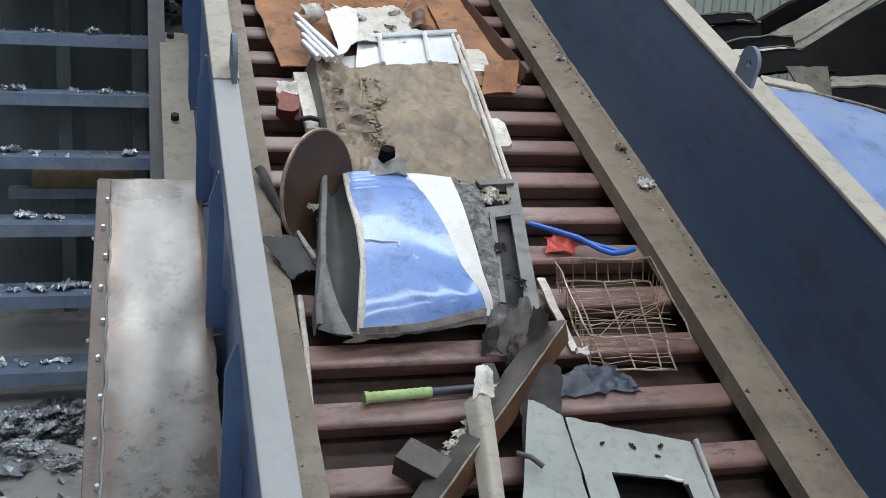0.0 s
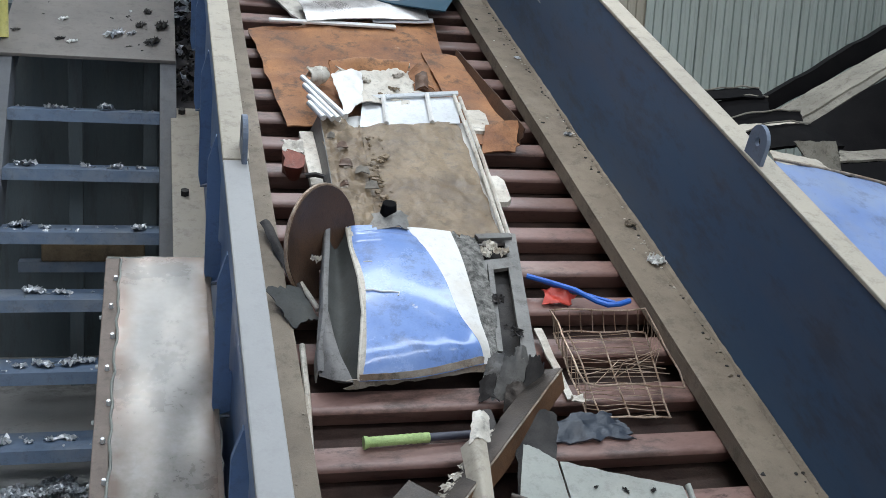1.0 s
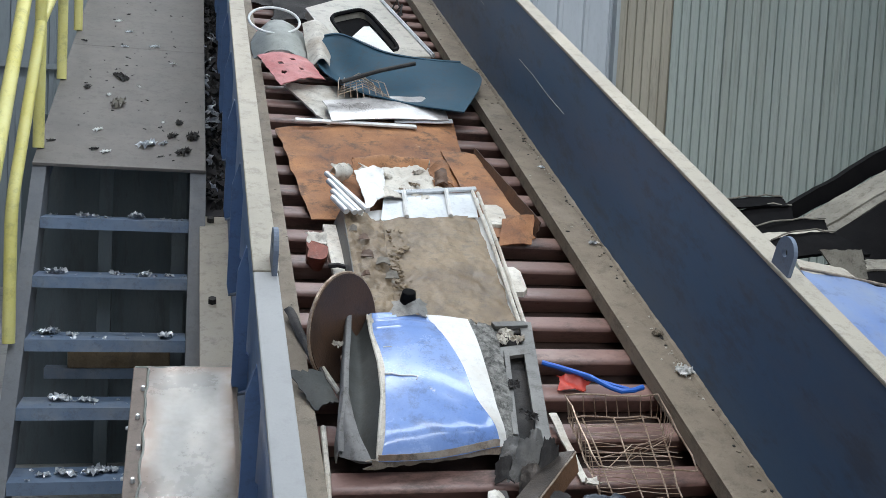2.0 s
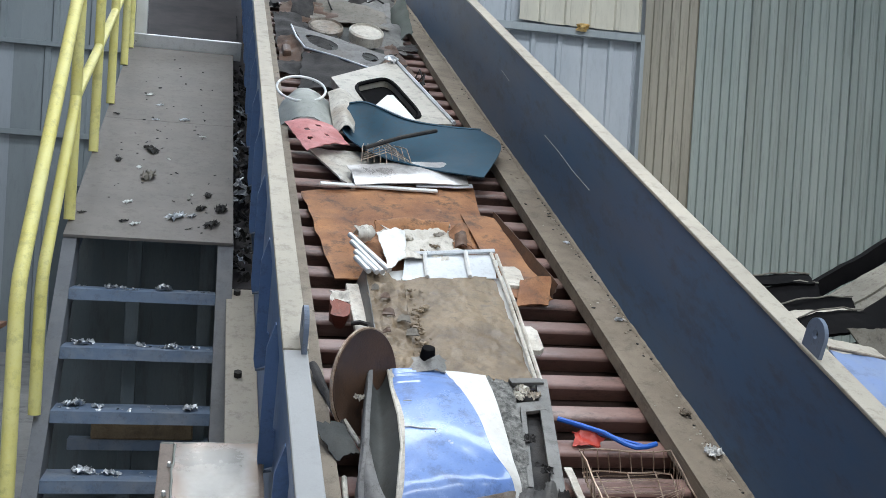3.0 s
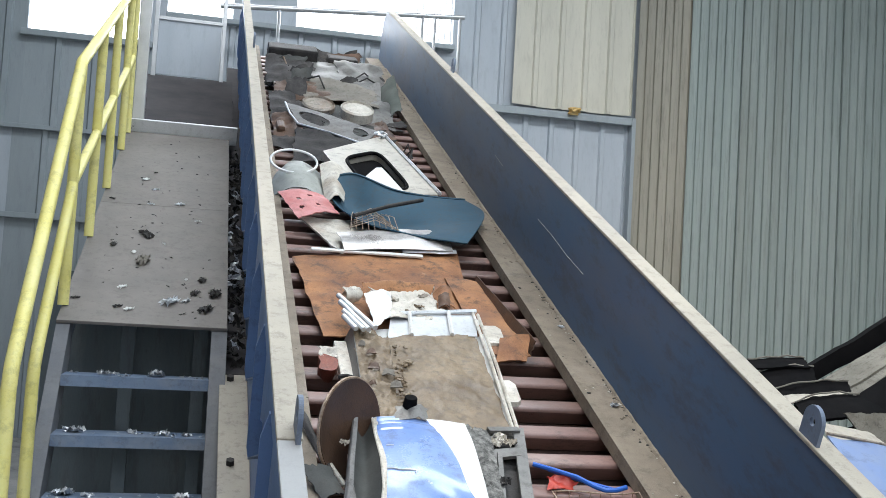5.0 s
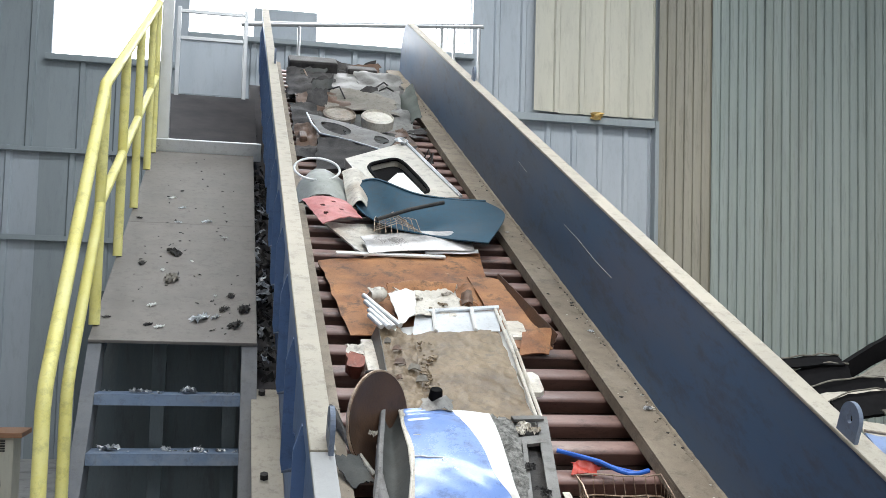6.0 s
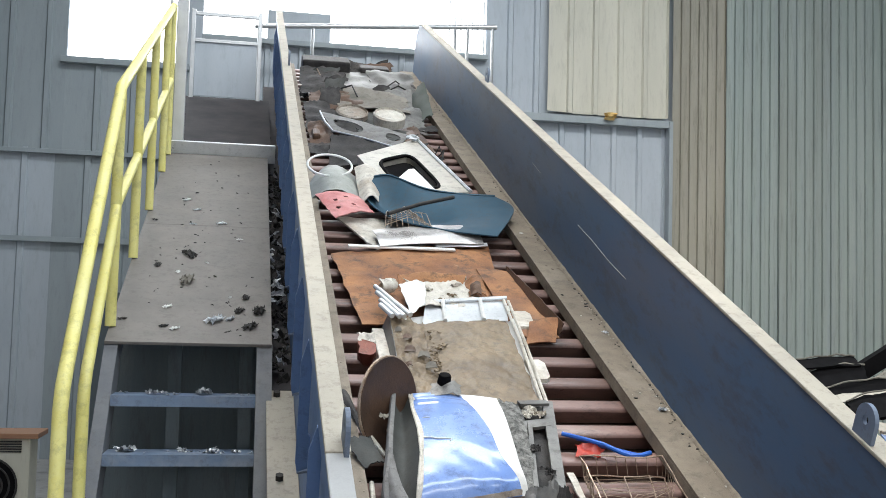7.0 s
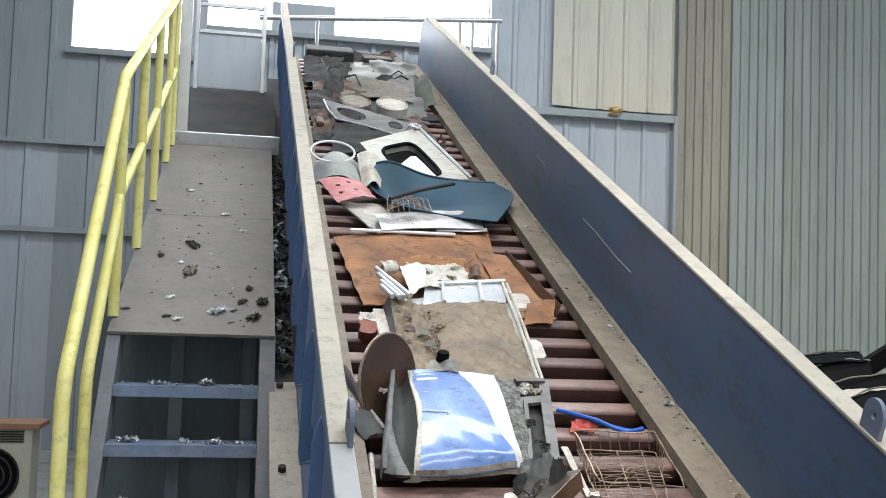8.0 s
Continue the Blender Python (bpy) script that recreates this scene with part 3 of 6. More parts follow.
        # thin tube draws the lit lower edge of each gusset
        part("weld_bead", tube(bm_new(), [(-0.731, s - 0.003, 0.088), (-0.766, s - 0.003, 0.084)], 0.004, 6), M["lug"], c)
    bm0 = bm_new()
    bmesh.ops.create_cone(bm0, cap_ends=True, segments=6, radius1=0.016, radius2=0.016, depth=0.02)
    bolt = mesh_of("bolt", bm0, M["soot"])
    for k in range(14):
        ob = new("bolt", bolt)
        ob.parent, ob.location = c, (-0.80, 1.55 + 0.66 * k, -0.19)
    # lifting lugs with an eye
    for x, s in ((-0.704, 3.005), (0.703, 3.106), (0.735, 8.35), (-0.704, 8.35)):
        bm = bm_new()
        r, h, hole = 0.046, 0.055, 0.013
        rim = [(r * math.cos(a), h + r * math.sin(a)) for a in np.linspace(-math.pi, math.pi, 24, endpoint=False)]
        sq = [(max(-r, min(r, p * 1.4)) if q < h else p, q if q >= h else (0 if q < h - r * 0.4 else q)) for p, q in rim]
        eye = [(hole * math.cos(a), h + hole * math.sin(a)) for a in np.linspace(-math.pi, math.pi, 24, endpoint=False)]
        ring = []
        for dx in (-0.006, 0.006):
            ring.append(([bm.verts.new((x + dx, s + p, (0.591 if x > 0 else 0.613) + q)) for p, q in sq], [bm.verts.new((x + dx, s + p, (0.591 if x > 0 else 0.613) + q)) for p, q in eye]))
        for i in range(24):
            j = (i + 1) % 24
            for o, e in ring:
                bm.faces.new((o[i], o[j], e[j], e[i]))
            bm.faces.new((ring[0][0][i], ring[1][0][i], ring[1][0][j], ring[0][0][j]))
            bm.faces.new((ring[0][1][i], ring[0][1][j], ring[1][1][j], ring[1][1][i]))
        part("lug", bm, M["lug"], c, "lifting lug with a round eye")
    bm = bm_new()
    tube(bm, [(0.6957, 5.70, 0.345), (0.6957, 5.45, 0.347), (0.6957, 5.2, 0.338), (0.6957, 4.95, 0.342)], 0.0019, 6)
    part("scratch", bm, M["pale"], c, "bare scratch in the paint")
    part("scratch", tube(bm_new(), [(0.6957, 6.7, 0.41), (0.6957, 6.5, 0.40)], 0.0014, 6), M["pale"], c, "bare scratch in the paint")
    # legs down to the ground
    for s in (3.6, 6.6, 9.6):
        for x in (-0.70, 0.72):
            p = incl(x, s, -0.3)
            bm = bbox(x - 0.05, x + 0.05, p.y - 0.05, p.y + 0.05, GROUND, p.z + 0.03, 0.004)
            bm.transform(CONV.inverted())
            part("leg", bm, M["blue"], c)
    bm = bm_new()
    box(bm, -0.716, 0.696, S0, S1, -0.31, -0.30)
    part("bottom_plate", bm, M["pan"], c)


build_conveyor()


def build_apron():
    """The moving apron: a corrugated pan with a raised bar on each plate."""
    a = thing("conveyor_apron", "moving apron of reddish-brown steel slats", "conveyor belt", m=CONV)
    pitch, s_first = 0.2035, 3.955
    prof = [(0.0, -0.007), (-0.006, 0.0), (-0.062, 0.0), (-0.070, -0.002), (-0.075, -0.007), (-0.077, -0.014), (-0.062, -0.046), (-0.044, -0.080), (0.004, -0.080)]
    bm = bm_new()
    f0 = [bm.verts.new((-0.66, s, n)) for s, n in prof]
    f1 = [bm.verts.new((0.66, s, n)) for s, n in prof]
    bm.faces.new(f0), bm.faces.new(f1[::-1])
    for i in range(len(prof)):
        j = (i + 1) % len(prof)
        bm.faces.new((f0[j], f0[i], f1[i], f1[j]))
    me = mesh_of("slat", bm, M["slat"], smooth=True)
    # pan plates: shade of the gaps is in their colour
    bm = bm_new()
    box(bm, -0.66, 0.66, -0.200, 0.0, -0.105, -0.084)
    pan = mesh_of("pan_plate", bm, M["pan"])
    for k in range(-26, 35):
        s = s_first + pitch * k
        for nm, me_ in (("slat", me), ("pan_plate", pan)):
            ob = new(nm, me_)
            ob.parent, ob.location = a, (0, s, 0)
    return a


APRON = build_apron()


# ---- stairs, ramp, handrail ----
def build_stairs():
    st = thing("stairs", "steep blue-grey steel stairs littered with shredded scrap", "stairs", kind="structure")
    run, rise = 0.1804, 0.2166
    for xa, xb in ((-1.525, -1.470), (-0.888, -0.822)):
        bm = bm_new()
        y_end = 4.68 - (1.93 - GROUND) * run / rise
        pts = [(4.69, 1.925), (4.69 + 0.10, 1.925), (4.69 + 0.10, 1.80), (y_end + 0.20, GROUND), (y_end, GROUND)]
        f0 = [bm.verts.new((xa, y, z)) for y, z in pts]
        f1 = [bm.verts.new((xb, y, z)) for y, z in pts]
        bm.faces.new(f0), bm.faces.new(f1[::-1])
        for i in range(len(pts)):
            j = (i + 1) % len(pts)
            bm.faces.new((f0[j], f0[i], f1[i], f1[j]))
        part("stringer", bm, M["stringer"], st)
    bm = bm_new()
    box(bm, -1.469, -0.889, 0.0, 0.17, -0.006, 0.0)
    box(bm, -1.469, -0.889, -0.006, 0.0, -0.045, 0.0)
    box(bm, -1.469, -0.889, 0.17, 0.176, -0.03, 0.0)
    me = mesh_of("tread", bm, M["stair"])
    for k in range(1, 7):
        ob = new("tread", me)
        ob.parent, ob.location = st, (0, 4.68 - run * k, 1.93 - rise * k)
    # posts under the landing, toned with the shade there
    for x in (-1.25, -0.93):
        part("post", bbox(x - 0.03, x + 0.03, 5.0, 5.06, GROUND, 1.985, 0.003), M["under"], st)
    part("cross_bar", bbox(-1.5, -0.84, 4.99, 5.07, 0.95, 1.0, 0.003), M["stair"], st)
    # added sheet that closes off the shaded space behind the treads
    part("back_sheet", bbox(-1.68, -0.84, 5.5, 5.51, GROUND, 2.15, 0.002), M["under"], st)
    # ramp beside the conveyor
    r = thing("ramp", "inclined brown-grey steel walkway plate with scrap crumbs", "walkway", kind="structure", m=CONV)
    part("plate", bbox(-1.525, -0.824, 5.05, 6.66, -0.070, -0.056, 0.002), M["ramp"], r)
    part("plate", bbox(-1.525, -0.824, 6.664, 8.28, -0.070, -0.057, 0.002), M["ramp"], r)
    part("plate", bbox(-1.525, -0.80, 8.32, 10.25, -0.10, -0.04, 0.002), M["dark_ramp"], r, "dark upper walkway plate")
    part("toe_plate", bbox(-1.525, -0.772, 8.285, 8.315, -0.10, 0.030, 0.003), M["tin"], r, "bright galvanised toe plate")
    for x in (-1.50, -0.86):
        part("beam", bbox(x - 0.025, x + 0.025, 5.12, 10.2, -0.19, -0.101, 0.003), M["stair"], r)
    for s in (6.8, 8.6, 10.1):
        for x in (-1.49, -0.87):
            p = incl(x, s, -0.15)
            bm = bbox(x - 0.03, x + 0.03, p.y - 0.03, p.y + 0.03, GROUND, p.z, 0.003)
            bm.transform(CONV.inverted())
            part("post", bm, M["stair"], r)
    # yellow handrail
    h = thing("handrail", "yellow painted tubular steel handrail beside stairs and ramp", "handrail")
    X = -1.52

    def on(s, up):
        p = incl(X, s, -0.056)
        return Vector((X, p.y, p.z + up))
    top_r = [(X, 3.60, GROUND), (X, 3.61, 1.72), (X, 3.64, 1.80), (X, 3.70, 1.87), (X, 4.78, 3.01), on(5.206, 1.06), on(5.30, 1.06), on(8.25, 1.06)]
    part("top_rail", tube(bm_new(), top_r, 0.025, 12), M["yellow"], h, smooth=True)
    mid = [(X, 4.11, 1.27), (X, 4.11, 1.70), (X, 4.13, 1.77), (X, 4.17, 1.83), (X, 4.76, 2.44), on(5.206, 0.53), on(5.30, 0.53), on(8.25, 0.53)]
    part("mid_rail", tube(bm_new(), mid, 0.023, 12), M["yellow"], h, smooth=True)
    for s in (5.206, 6.084, 6.912, 7.766, 8.22):
        part("post", tube(bm_new(), [on(s, 0.0), on(s, 1.05)], 0.024, 12), M["yellow"], h, smooth=True)
    # gate frame at the head of the ramp
    g = thing("gate_frame", "grey steel gate posts with a pale sheet at the ramp's head", "gate", kind="structure")
    zt = 3.2
    part("post", bbox(-1.50, -1.42, 7.66, 7.72, zt - 0.1, 5.6, 0.004), M["galv"], g)
    part("post", bbox(-1.555, -1.53, 7.68, 7.70, zt - 0.1, 5.4, 0.002), M["white"], g)
    part("post", bbox(-0.92, -0.885, 9.40, 9.435, 3.9, 4.75, 0.003), M["galv"], g)
    part("post", bbox(-1.50, -1.465, 9.40, 9.435, 3.9, 4.75, 0.003), M["galv"], g)
    part("rail", bbox(-1.465, -0.92, 9.405, 9.43, 4.46, 4.49, 0.003), M["galv"], g)
    part("rail", bbox(-1.465, -0.92, 9.405, 9.43, 4.70, 4.73, 0.003), M["galv"], g)
    part("sheet", bbox(-1.46, -0.925, 9.415, 9.425, 3.98, 4.455, 0.002), M["rib_blue"], g, "pale blue-grey sheet")
    # guard rail behind the conveyor's head
    u = thing("guard_rail", "pale pipe guard rail behind the conveyor head", "guard rail")
    part("top_rail", tube(bm_new(), [(-0.95, 11.9, 5.33), (1.85, 11.9, 5.53)], 0.03, 10), M["galv"], u, smooth=True)
    for x in (-0.9, -0.3, 1.35, 1.5, 1.8):
        part("post", tube(bm_new(), [(x, 11.9, GROUND), (x, 11.9, 5.33 + (x + 0.95) * 0.07)], 0.02, 8), M["galv"], u, smooth=True)
    for x in np.arange(1.35, 1.84, 0.07):
        part("baluster", tube(bm_new(), [(float(x), 12.25, 5.3), (float(x), 12.25, 6.6)], 0.008, 6), M["galv"], u)


build_stairs()


def build_guard():
    g = thing("drive_guard", "scuffed grey sheet-metal guard box with bolted edge strips", "machine guard", m=CONV)
    part("body", bbox(-1.02, -0.86, 1.76, 3.31, -0.42, 0.088, 0.006), M["guard_edge"], g)
    bm = bm_new()
    nx, ny = 10, 30
    gr = [[bm.verts.new((-0.995 + 0.240 * i / nx + 0.002 * noise.noise((i * 0.1, j * 0.9, 3)), 1.75 + 1.582 * j / ny,
                         0.104 + 0.0035 * noise.noise((i * 0.35, j * 0.3, 1.0)) + 0.001 * noise.noise((i * 0.9, j * 0.8, 4.0)))) for i in range(nx + 1)] for j in range(ny + 1)]
    for j in range(ny):
        for i in range(nx):
            bm.faces.new((gr[j][i], gr[j][i + 1], gr[j + 1][i + 1], gr[j + 1][i]))
    bm.normal_update()
    bmesh.ops.solidify(bm, geom=bm.faces[:], thickness=0.012)
    cover = part("cover", bm, M["cover"], g, "scuffed pale grey cover plate", smooth=True)
    part("edge_strip", bbox(-1.034, -0.997, 1.75, 3.335, 0.086, 0.101, 0.003), M["guard_edge"], g)
    part("edge_strip", bbox(-0.768, -0.757, 1.75, 3.33, 0.1065, 0.1085, 0), M["guard_edge"], g, "brown heat-tinted border")
    bm = bm_new()
    rng = random.Random(5)
    pts = [(-0.996 + 0.004 * rng.uniform(-1, 1), 1.76 + 0.04 * k, 0.104) for k in range(40)]
    tube(bm, pts, 0.0035, 6)
    pts = [(-0.757 + 0.0035 * rng.uniform(-1, 1), 1.76 + 0.026 * k, 0.104) for k in range(61)]
    tube(bm, pts, 0.0032, 6)
    pts = [(-1.03 + 0.03 * k, 3.333 + 0.003 * rng.uniform(-1, 1), 0.10) for k in range(10)]
    tube(bm, pts, 0.004, 6)
    part("weld_bead", bm, M["pale"], g, "rough welded edge")
    b0 = bm_new()
    bmesh.ops.create_cone(b0, cap_ends=True, segments=8, radius1=0.0065, radius2=0.0045, depth=0.012)
    me = mesh_of("bolt", b0, M["tin"])
    for k in range(12):
        ob = new("bolt", me)
        ob.parent, ob.location = cover, (-1.012 + 0.008 * (k % 2), 1.85 + 0.125 * k, 0.108)
    for k in range(7):
        ob = new("bolt", me)
        ob.parent, ob.location, ob.rotation_euler = g, (-1.036, 1.9 + 0.2 * k, 0.07), (0, radians(-90), 0)
    for s in (1.85, 3.2):
        for x in (-1.0, -0.88):
            p = incl(x, s, -0.4)
            bm = bbox(x - 0.02, x + 0.02, p.y - 0.02, p.y + 0.02, GROUND, max(p.z, GROUND + 0.05), 0.002)
            bm.transform(CONV.inverted())
            part("leg", bm, M["stair"], g)


build_guard()


# ---- scrap riding on the apron ----
MOVERS = [APRON]
SCRAP = "scrap on the conveyor"


class Ride:
    """A thing on the apron; its parts are given in the conveyor's own metres and stored about its base."""

    def __init__(self, name, label, category, x, s, n=0.0):
        self.base = Vector((x, s, n))
        self.ob = thing(name, label, category, SCRAP, m=CONV @ Matrix.Translation(self.base))
        MOVERS.append(self.ob)

    def add(self, name, bm, material, label="", smooth=False, under=None):
        bm.transform(Matrix.Translation(-self.base))
        return part(name, bm, material, under or self.ob, label, smooth)


def lone(name, bm, material, label, category, x, s, n=0.0, smooth=False):
    bm.transform(Matrix.Translation((-x, -s, -n)))
    ob = solo(name, bm, material, label, category, SCRAP, m=CONV @ Matrix.Translation((x, s, n)), smooth=smooth)
    MOVERS.append(ob)
    return ob


def near_scrap():
    # curled blue door skin with its padding and frame
    d = Ride("door_skin", "curled blue and white sheet-metal door skin with grey padding", "scrap metal", -0.2, 3.0)
    left = [(-0.398, 2.698, 0.060), (-0.390, 2.755, 0.104), (-0.363, 2.90, 0.130), (-0.352, 3.05, 0.136), (-0.350, 3.22, 0.126), (-0.340, 3.364, 0.110)]
    mids = [(-0.235, 2.703, 0.064), (-0.232, 2.765, 0.122), (-0.228, 2.90, 0.146), (-0.225, 3.05, 0.152), (-0.238, 3.22, 0.142), (-0.248, 3.364, 0.119)]
    seam = [(-0.046, 2.752, 0.064), (-0.055, 2.795, 0.102), (-0.094, 2.89, 0.130), (-0.102, 3.05, 0.138), (-0.122, 3.21, 0.130), (-0.154, 3.363, 0.112)]
    edge = [(-0.022, 2.762, 0.060), (-0.025, 2.80, 0.090), (-0.032, 2.89, 0.112), (-0.022, 3.05, 0.120), (-0.012, 3.21, 0.114), (-0.008, 3.355, 0.102)]
    lip = [(-0.488, 2.745, 0.055), (-0.486, 2.80, 0.085), (-0.466, 2.90, 0.118), (-0.446, 3.05, 0.130), (-0.420, 3.22, 0.140), (-0.400, 3.365, 0.140)]
    trough = [((a[0] + b[0]) / 2, (a[1] + b[1]) / 2, min(a[2], b[2]) - (0.012 if i == 0 else 0.045)) for i, (a, b) in enumerate(zip(left, lip))]
    bm = surf(list(zip(left, mids, seam)), 40, 70, 0.004, 0.002, 5, 1)
    for v in bm.verts:      # dents at the far end, buckles above the lower bend
        q = v.co
        far, low = max(0.0, (q.y - 3.20) / 0.16), max(0.0, 1 - abs(q.y - 2.80) / 0.10)
        q.z += 0.0038 * far * math.sin(q.y * 110 + 9 * q.x) + 0.0026 * low * math.sin(q.x * 55 + q.y * 14) * math.cos(q.y * 23)
    skin = d.add("blue_skin", bm, M["carblue"], "worn pale blue enamel", True)
    d.add("white_stripe", surf(list(zip(seam, edge)), 10, 30, 0.004, 0.003, 12, 2), M["white"], "dirty white stripe", True)
    # dark grey sheet, with some of the hollow's shade in its colour
    d.add("curled_edge", surf(list(zip(lip, trough, left)), 16, 30, 0.004, 0.003, 9, 14), M["inner"], "dark concave inner side", True)
    outer = [(p[0] - 0.012, p[1], max(0.02, p[2] - 0.05)) for p in lip]
    d.add("curled_lip", surf(list(zip(outer, [(p[0] - 0.008, p[1], p[2] + 0.004) for p in lip], [(p[0] + 0.010, p[1], p[2] + 0.003) for p in lip])), 8, 26, 0.004, 0.003, 14, 5), M["dull"], "grey folded lip", True)
    d.add("scuff", tube(bm_new(), [(-0.345, 2.988, 0.1405), (-0.322, 2.985, 0.1440), (-0.30, 2.972, 0.1470), (-0.275, 2.968, 0.1495), (-0.252, 2.962, 0.1510), (-0.258, 2.948, 0.1500)], 0.0026, 6), M["white"], "white scuffed scratch", True, skin)
    d.add("scuff", tube(bm_new(), [(-0.325, 3.13, 0.1385), (-0.310, 3.128, 0.1415), (-0.30, 3.126, 0.1425)], 0.002, 6), M["white"], "white scuffed scratch", True, skin)
    d.add("worn_edge", tube(bm_new(), [Vector(p) + Vector((0, 0, 0.003)) for p in left], 0.0045, 6), M["dirty_white"], "chipped white edge", True, skin)
    up = lambda p, k=0.0022: (p[0], p[1], p[2] + k)
    d.add("rusted_hem", surf([[up(left[0]), up(mids[0]), up(seam[0])], [up((p[0], p[1] + 0.004 * (1 + i), p[2] + 0.017)) for i, p in enumerate((left[0], mids[0], seam[0]))]], 60, 4, 0.002, 0.0015, 40, 8, 0.08), M["lip"], "rust-stained hem", True, skin)
    d.add("chipped_border", surf([(up((p[0] + 0.002, p[1], p[2])), up((p[0] + (0.016 if i % 2 else 0.009), p[1], p[2] + 0.003), 0.0030)) for i, p in enumerate(left)], 4, 50, 0.0015, 0.001, 40, 5, 0.2), M["dirty_white"], "paint worn to white along the edge", True, skin)
    d.add("corner_flap", surf([[(-0.492, 2.742, 0.045), (-0.455, 2.705, 0.060), (-0.412, 2.690, 0.066)], [(-0.490, 2.84, 0.088), (-0.468, 2.82, 0.104), (-0.440, 2.80, 0.090)], [(-0.470, 2.95, 0.122), (-0.462, 2.94, 0.128), (-0.452, 2.92, 0.120)]], 12, 14, 0.004, 0.004, 16, 71), M["dull"], "folded-over sheet corner", True)
    d.add("bottom_lip", sheet([(-0.430, 2.690, 0.040), (-0.020, 2.748, 0.042), (-0.016, 2.764, 0.066), (-0.425, 2.694, 0.068)], 70, 5, 0.004, 0.006, 34, 0.0, 0, 0.12, 29), M["lip"], "rust-stained ragged lip", True)
    d.add("padding", sheet([(-0.020, 2.78, 0.06), (0.020, 2.78, 0.05), (0.078, 3.335, 0.085), (-0.006, 3.35, 0.098)], 14, 50, 0.016, 0.012, 30, 0.0, 0.02, 0.08, 3), M["foam"], "shaggy grey padding", True)
    d.add("under_sheet", sheet([(-0.01, 2.76, 0.035), (0.085, 2.78, 0.03), (0.19, 3.37, 0.04), (0.02, 3.34, 0.05)], 8, 16, 0.005, 0.010, 9, 0, 0, 0.05, 4), M["soot"], "sooty inner sheet", True)
    for a, b, w in (((0.084, 2.76, 0.062), (0.200, 3.385, 0.066), 0.020), ((0.060, 3.20, 0.064), (0.160, 3.22, 0.066), 0.026), ((0.075, 3.335, 0.085), (0.195, 3.36, 0.075), 0.014), ((0.012, 2.80, 0.055), (0.085, 3.20, 0.075), 0.008)):
        a, b = Vector(a), Vector(b)
        side = (b - a).cross(Vector((0, 0, 1))).normalized() * w
        bm = bm_new()
        q = [a - side, a + side, a + side + Vector((0, 0, 0.012)), a - side + Vector((0, 0, 0.012))]
        f0, f1 = [bm.verts.new(v) for v in q], [bm.verts.new(v + b - a) for v in q]
        bm.faces.new(f0), bm.faces.new(f1[::-1])
        for i in range(4):
            bm.faces.new((f0[(i + 1) % 4], f0[i], f1[i], f1[(i + 1) % 4]))
        d.add("frame_bar", bm, M["grey"])
    for i, (x, s) in enumerate(((0.115, 3.30), (0.14, 3.27), (0.085, 3.27), (0.06, 3.02), (0.07, 2.87))):
        bm = bm_new()
        crumple(bm, x, s, 0.075, 0.020, i + 3, 1.3)
        d.add("rag", bm, M["dirty_white"] if i < 3 else M["soot"])
    # mud-caked white appliance panel
    p = Ride("mud_caked_panel", "white steel appliance panel caked with brown mud", "scrap metal", -0.05, 3.75)
    p.add("panel_base", sheet([(-0.335, 3.37, 0.045), (0.195, 3.36, 0.05), (0.285, 4.40, 0.055), (-0.330, 4.19, 0.05)], 10, 14, 0.004, 0.004, 5), M["white"], "", True)
    crust = p.add("mud_crust", sheet([(-0.235, 3.37, 0.065), (0.172, 3.365, 0.07), (0.214, 4.175, 0.075), (-0.170, 4.112, 0.075)], 60, 90, 0.012, 0.009, 15, 0.006, 0.0, 0.02, 4), M["mud"], "thick dried brown mud", True)
    p.add("ragged_flange", sheet([(-0.352, 3.37, 0.07), (-0.232, 3.36, 0.07), (-0.172, 4.112, 0.075), (-0.322, 4.165, 0.085)], 26, 70, 0.006, 0.018, 20, 0.006, 0.0, 0.06, 5), M["mud"], "torn mud-covered flange", True)
    p.add("side_fold", sheet([(-0.372, 3.36, 0.0), (-0.354, 3.36, 0.080), (-0.322, 4.17, 0.095), (-0.350, 4.19, 0.0)], 4, 20, 0.004, 0.006, 9), M["grey"], "", True)
    for x0, s0, x1, s1 in ((0.176, 3.37, 0.250, 4.395), (0.194, 3.37, 0.270, 4.38)):
        p.add("edge_rail", tube(bm_new(), [(x0, s0, 0.08), ((x0 + x1) / 2 + 0.004, (s0 + s1) / 2, 0.086), (x1, s1, 0.085)], 0.0075, 6), M["dirty_white"], "", True)
    p.add("end_strip", sheet([(-0.176, 4.115, 0.072), (0.222, 4.165, 0.075), (0.262, 4.402, 0.08), (-0.134, 4.322, 0.08)], 10, 6, 0.004, 0.003, 8), M["tin"], "bright bare metal strip", True)
    p.add("end_rail", tube(bm_new(), [(-0.137, 4.325, 0.09), (0.266, 4.408, 0.09)], 0.011, 6), M["tin"], "", True)
    for x0, x1, u in ((-0.073, -0.050, 0.25), (0.108, 0.133, 0.7)):
        p.add("rib", tube(bm_new(), [(x0, 4.118 + 0.05 * u, 0.083), (x1, 4.325 + 0.08 * u, 0.092)], 0.010, 6), M["white"], "", True)
    for x, s in ((0.318, 4.225), (0.250, 3.695)):
        bm = bm_new()
        rim = [(-0.045, -0.095), (0.010, -0.095), (0.030, -0.07), (0.040, 0.06), (0.022, 0.095), (-0.045, 0.09)]
        lo, hi = [bm.verts.new((x + a, s + b, 0.046)) for a, b in rim], [bm.verts.new((x + a * 0.94, s + b * 0.96, 0.064)) for a, b in rim]
        bm.faces.new(lo[::-1]), bm.faces.new(hi)
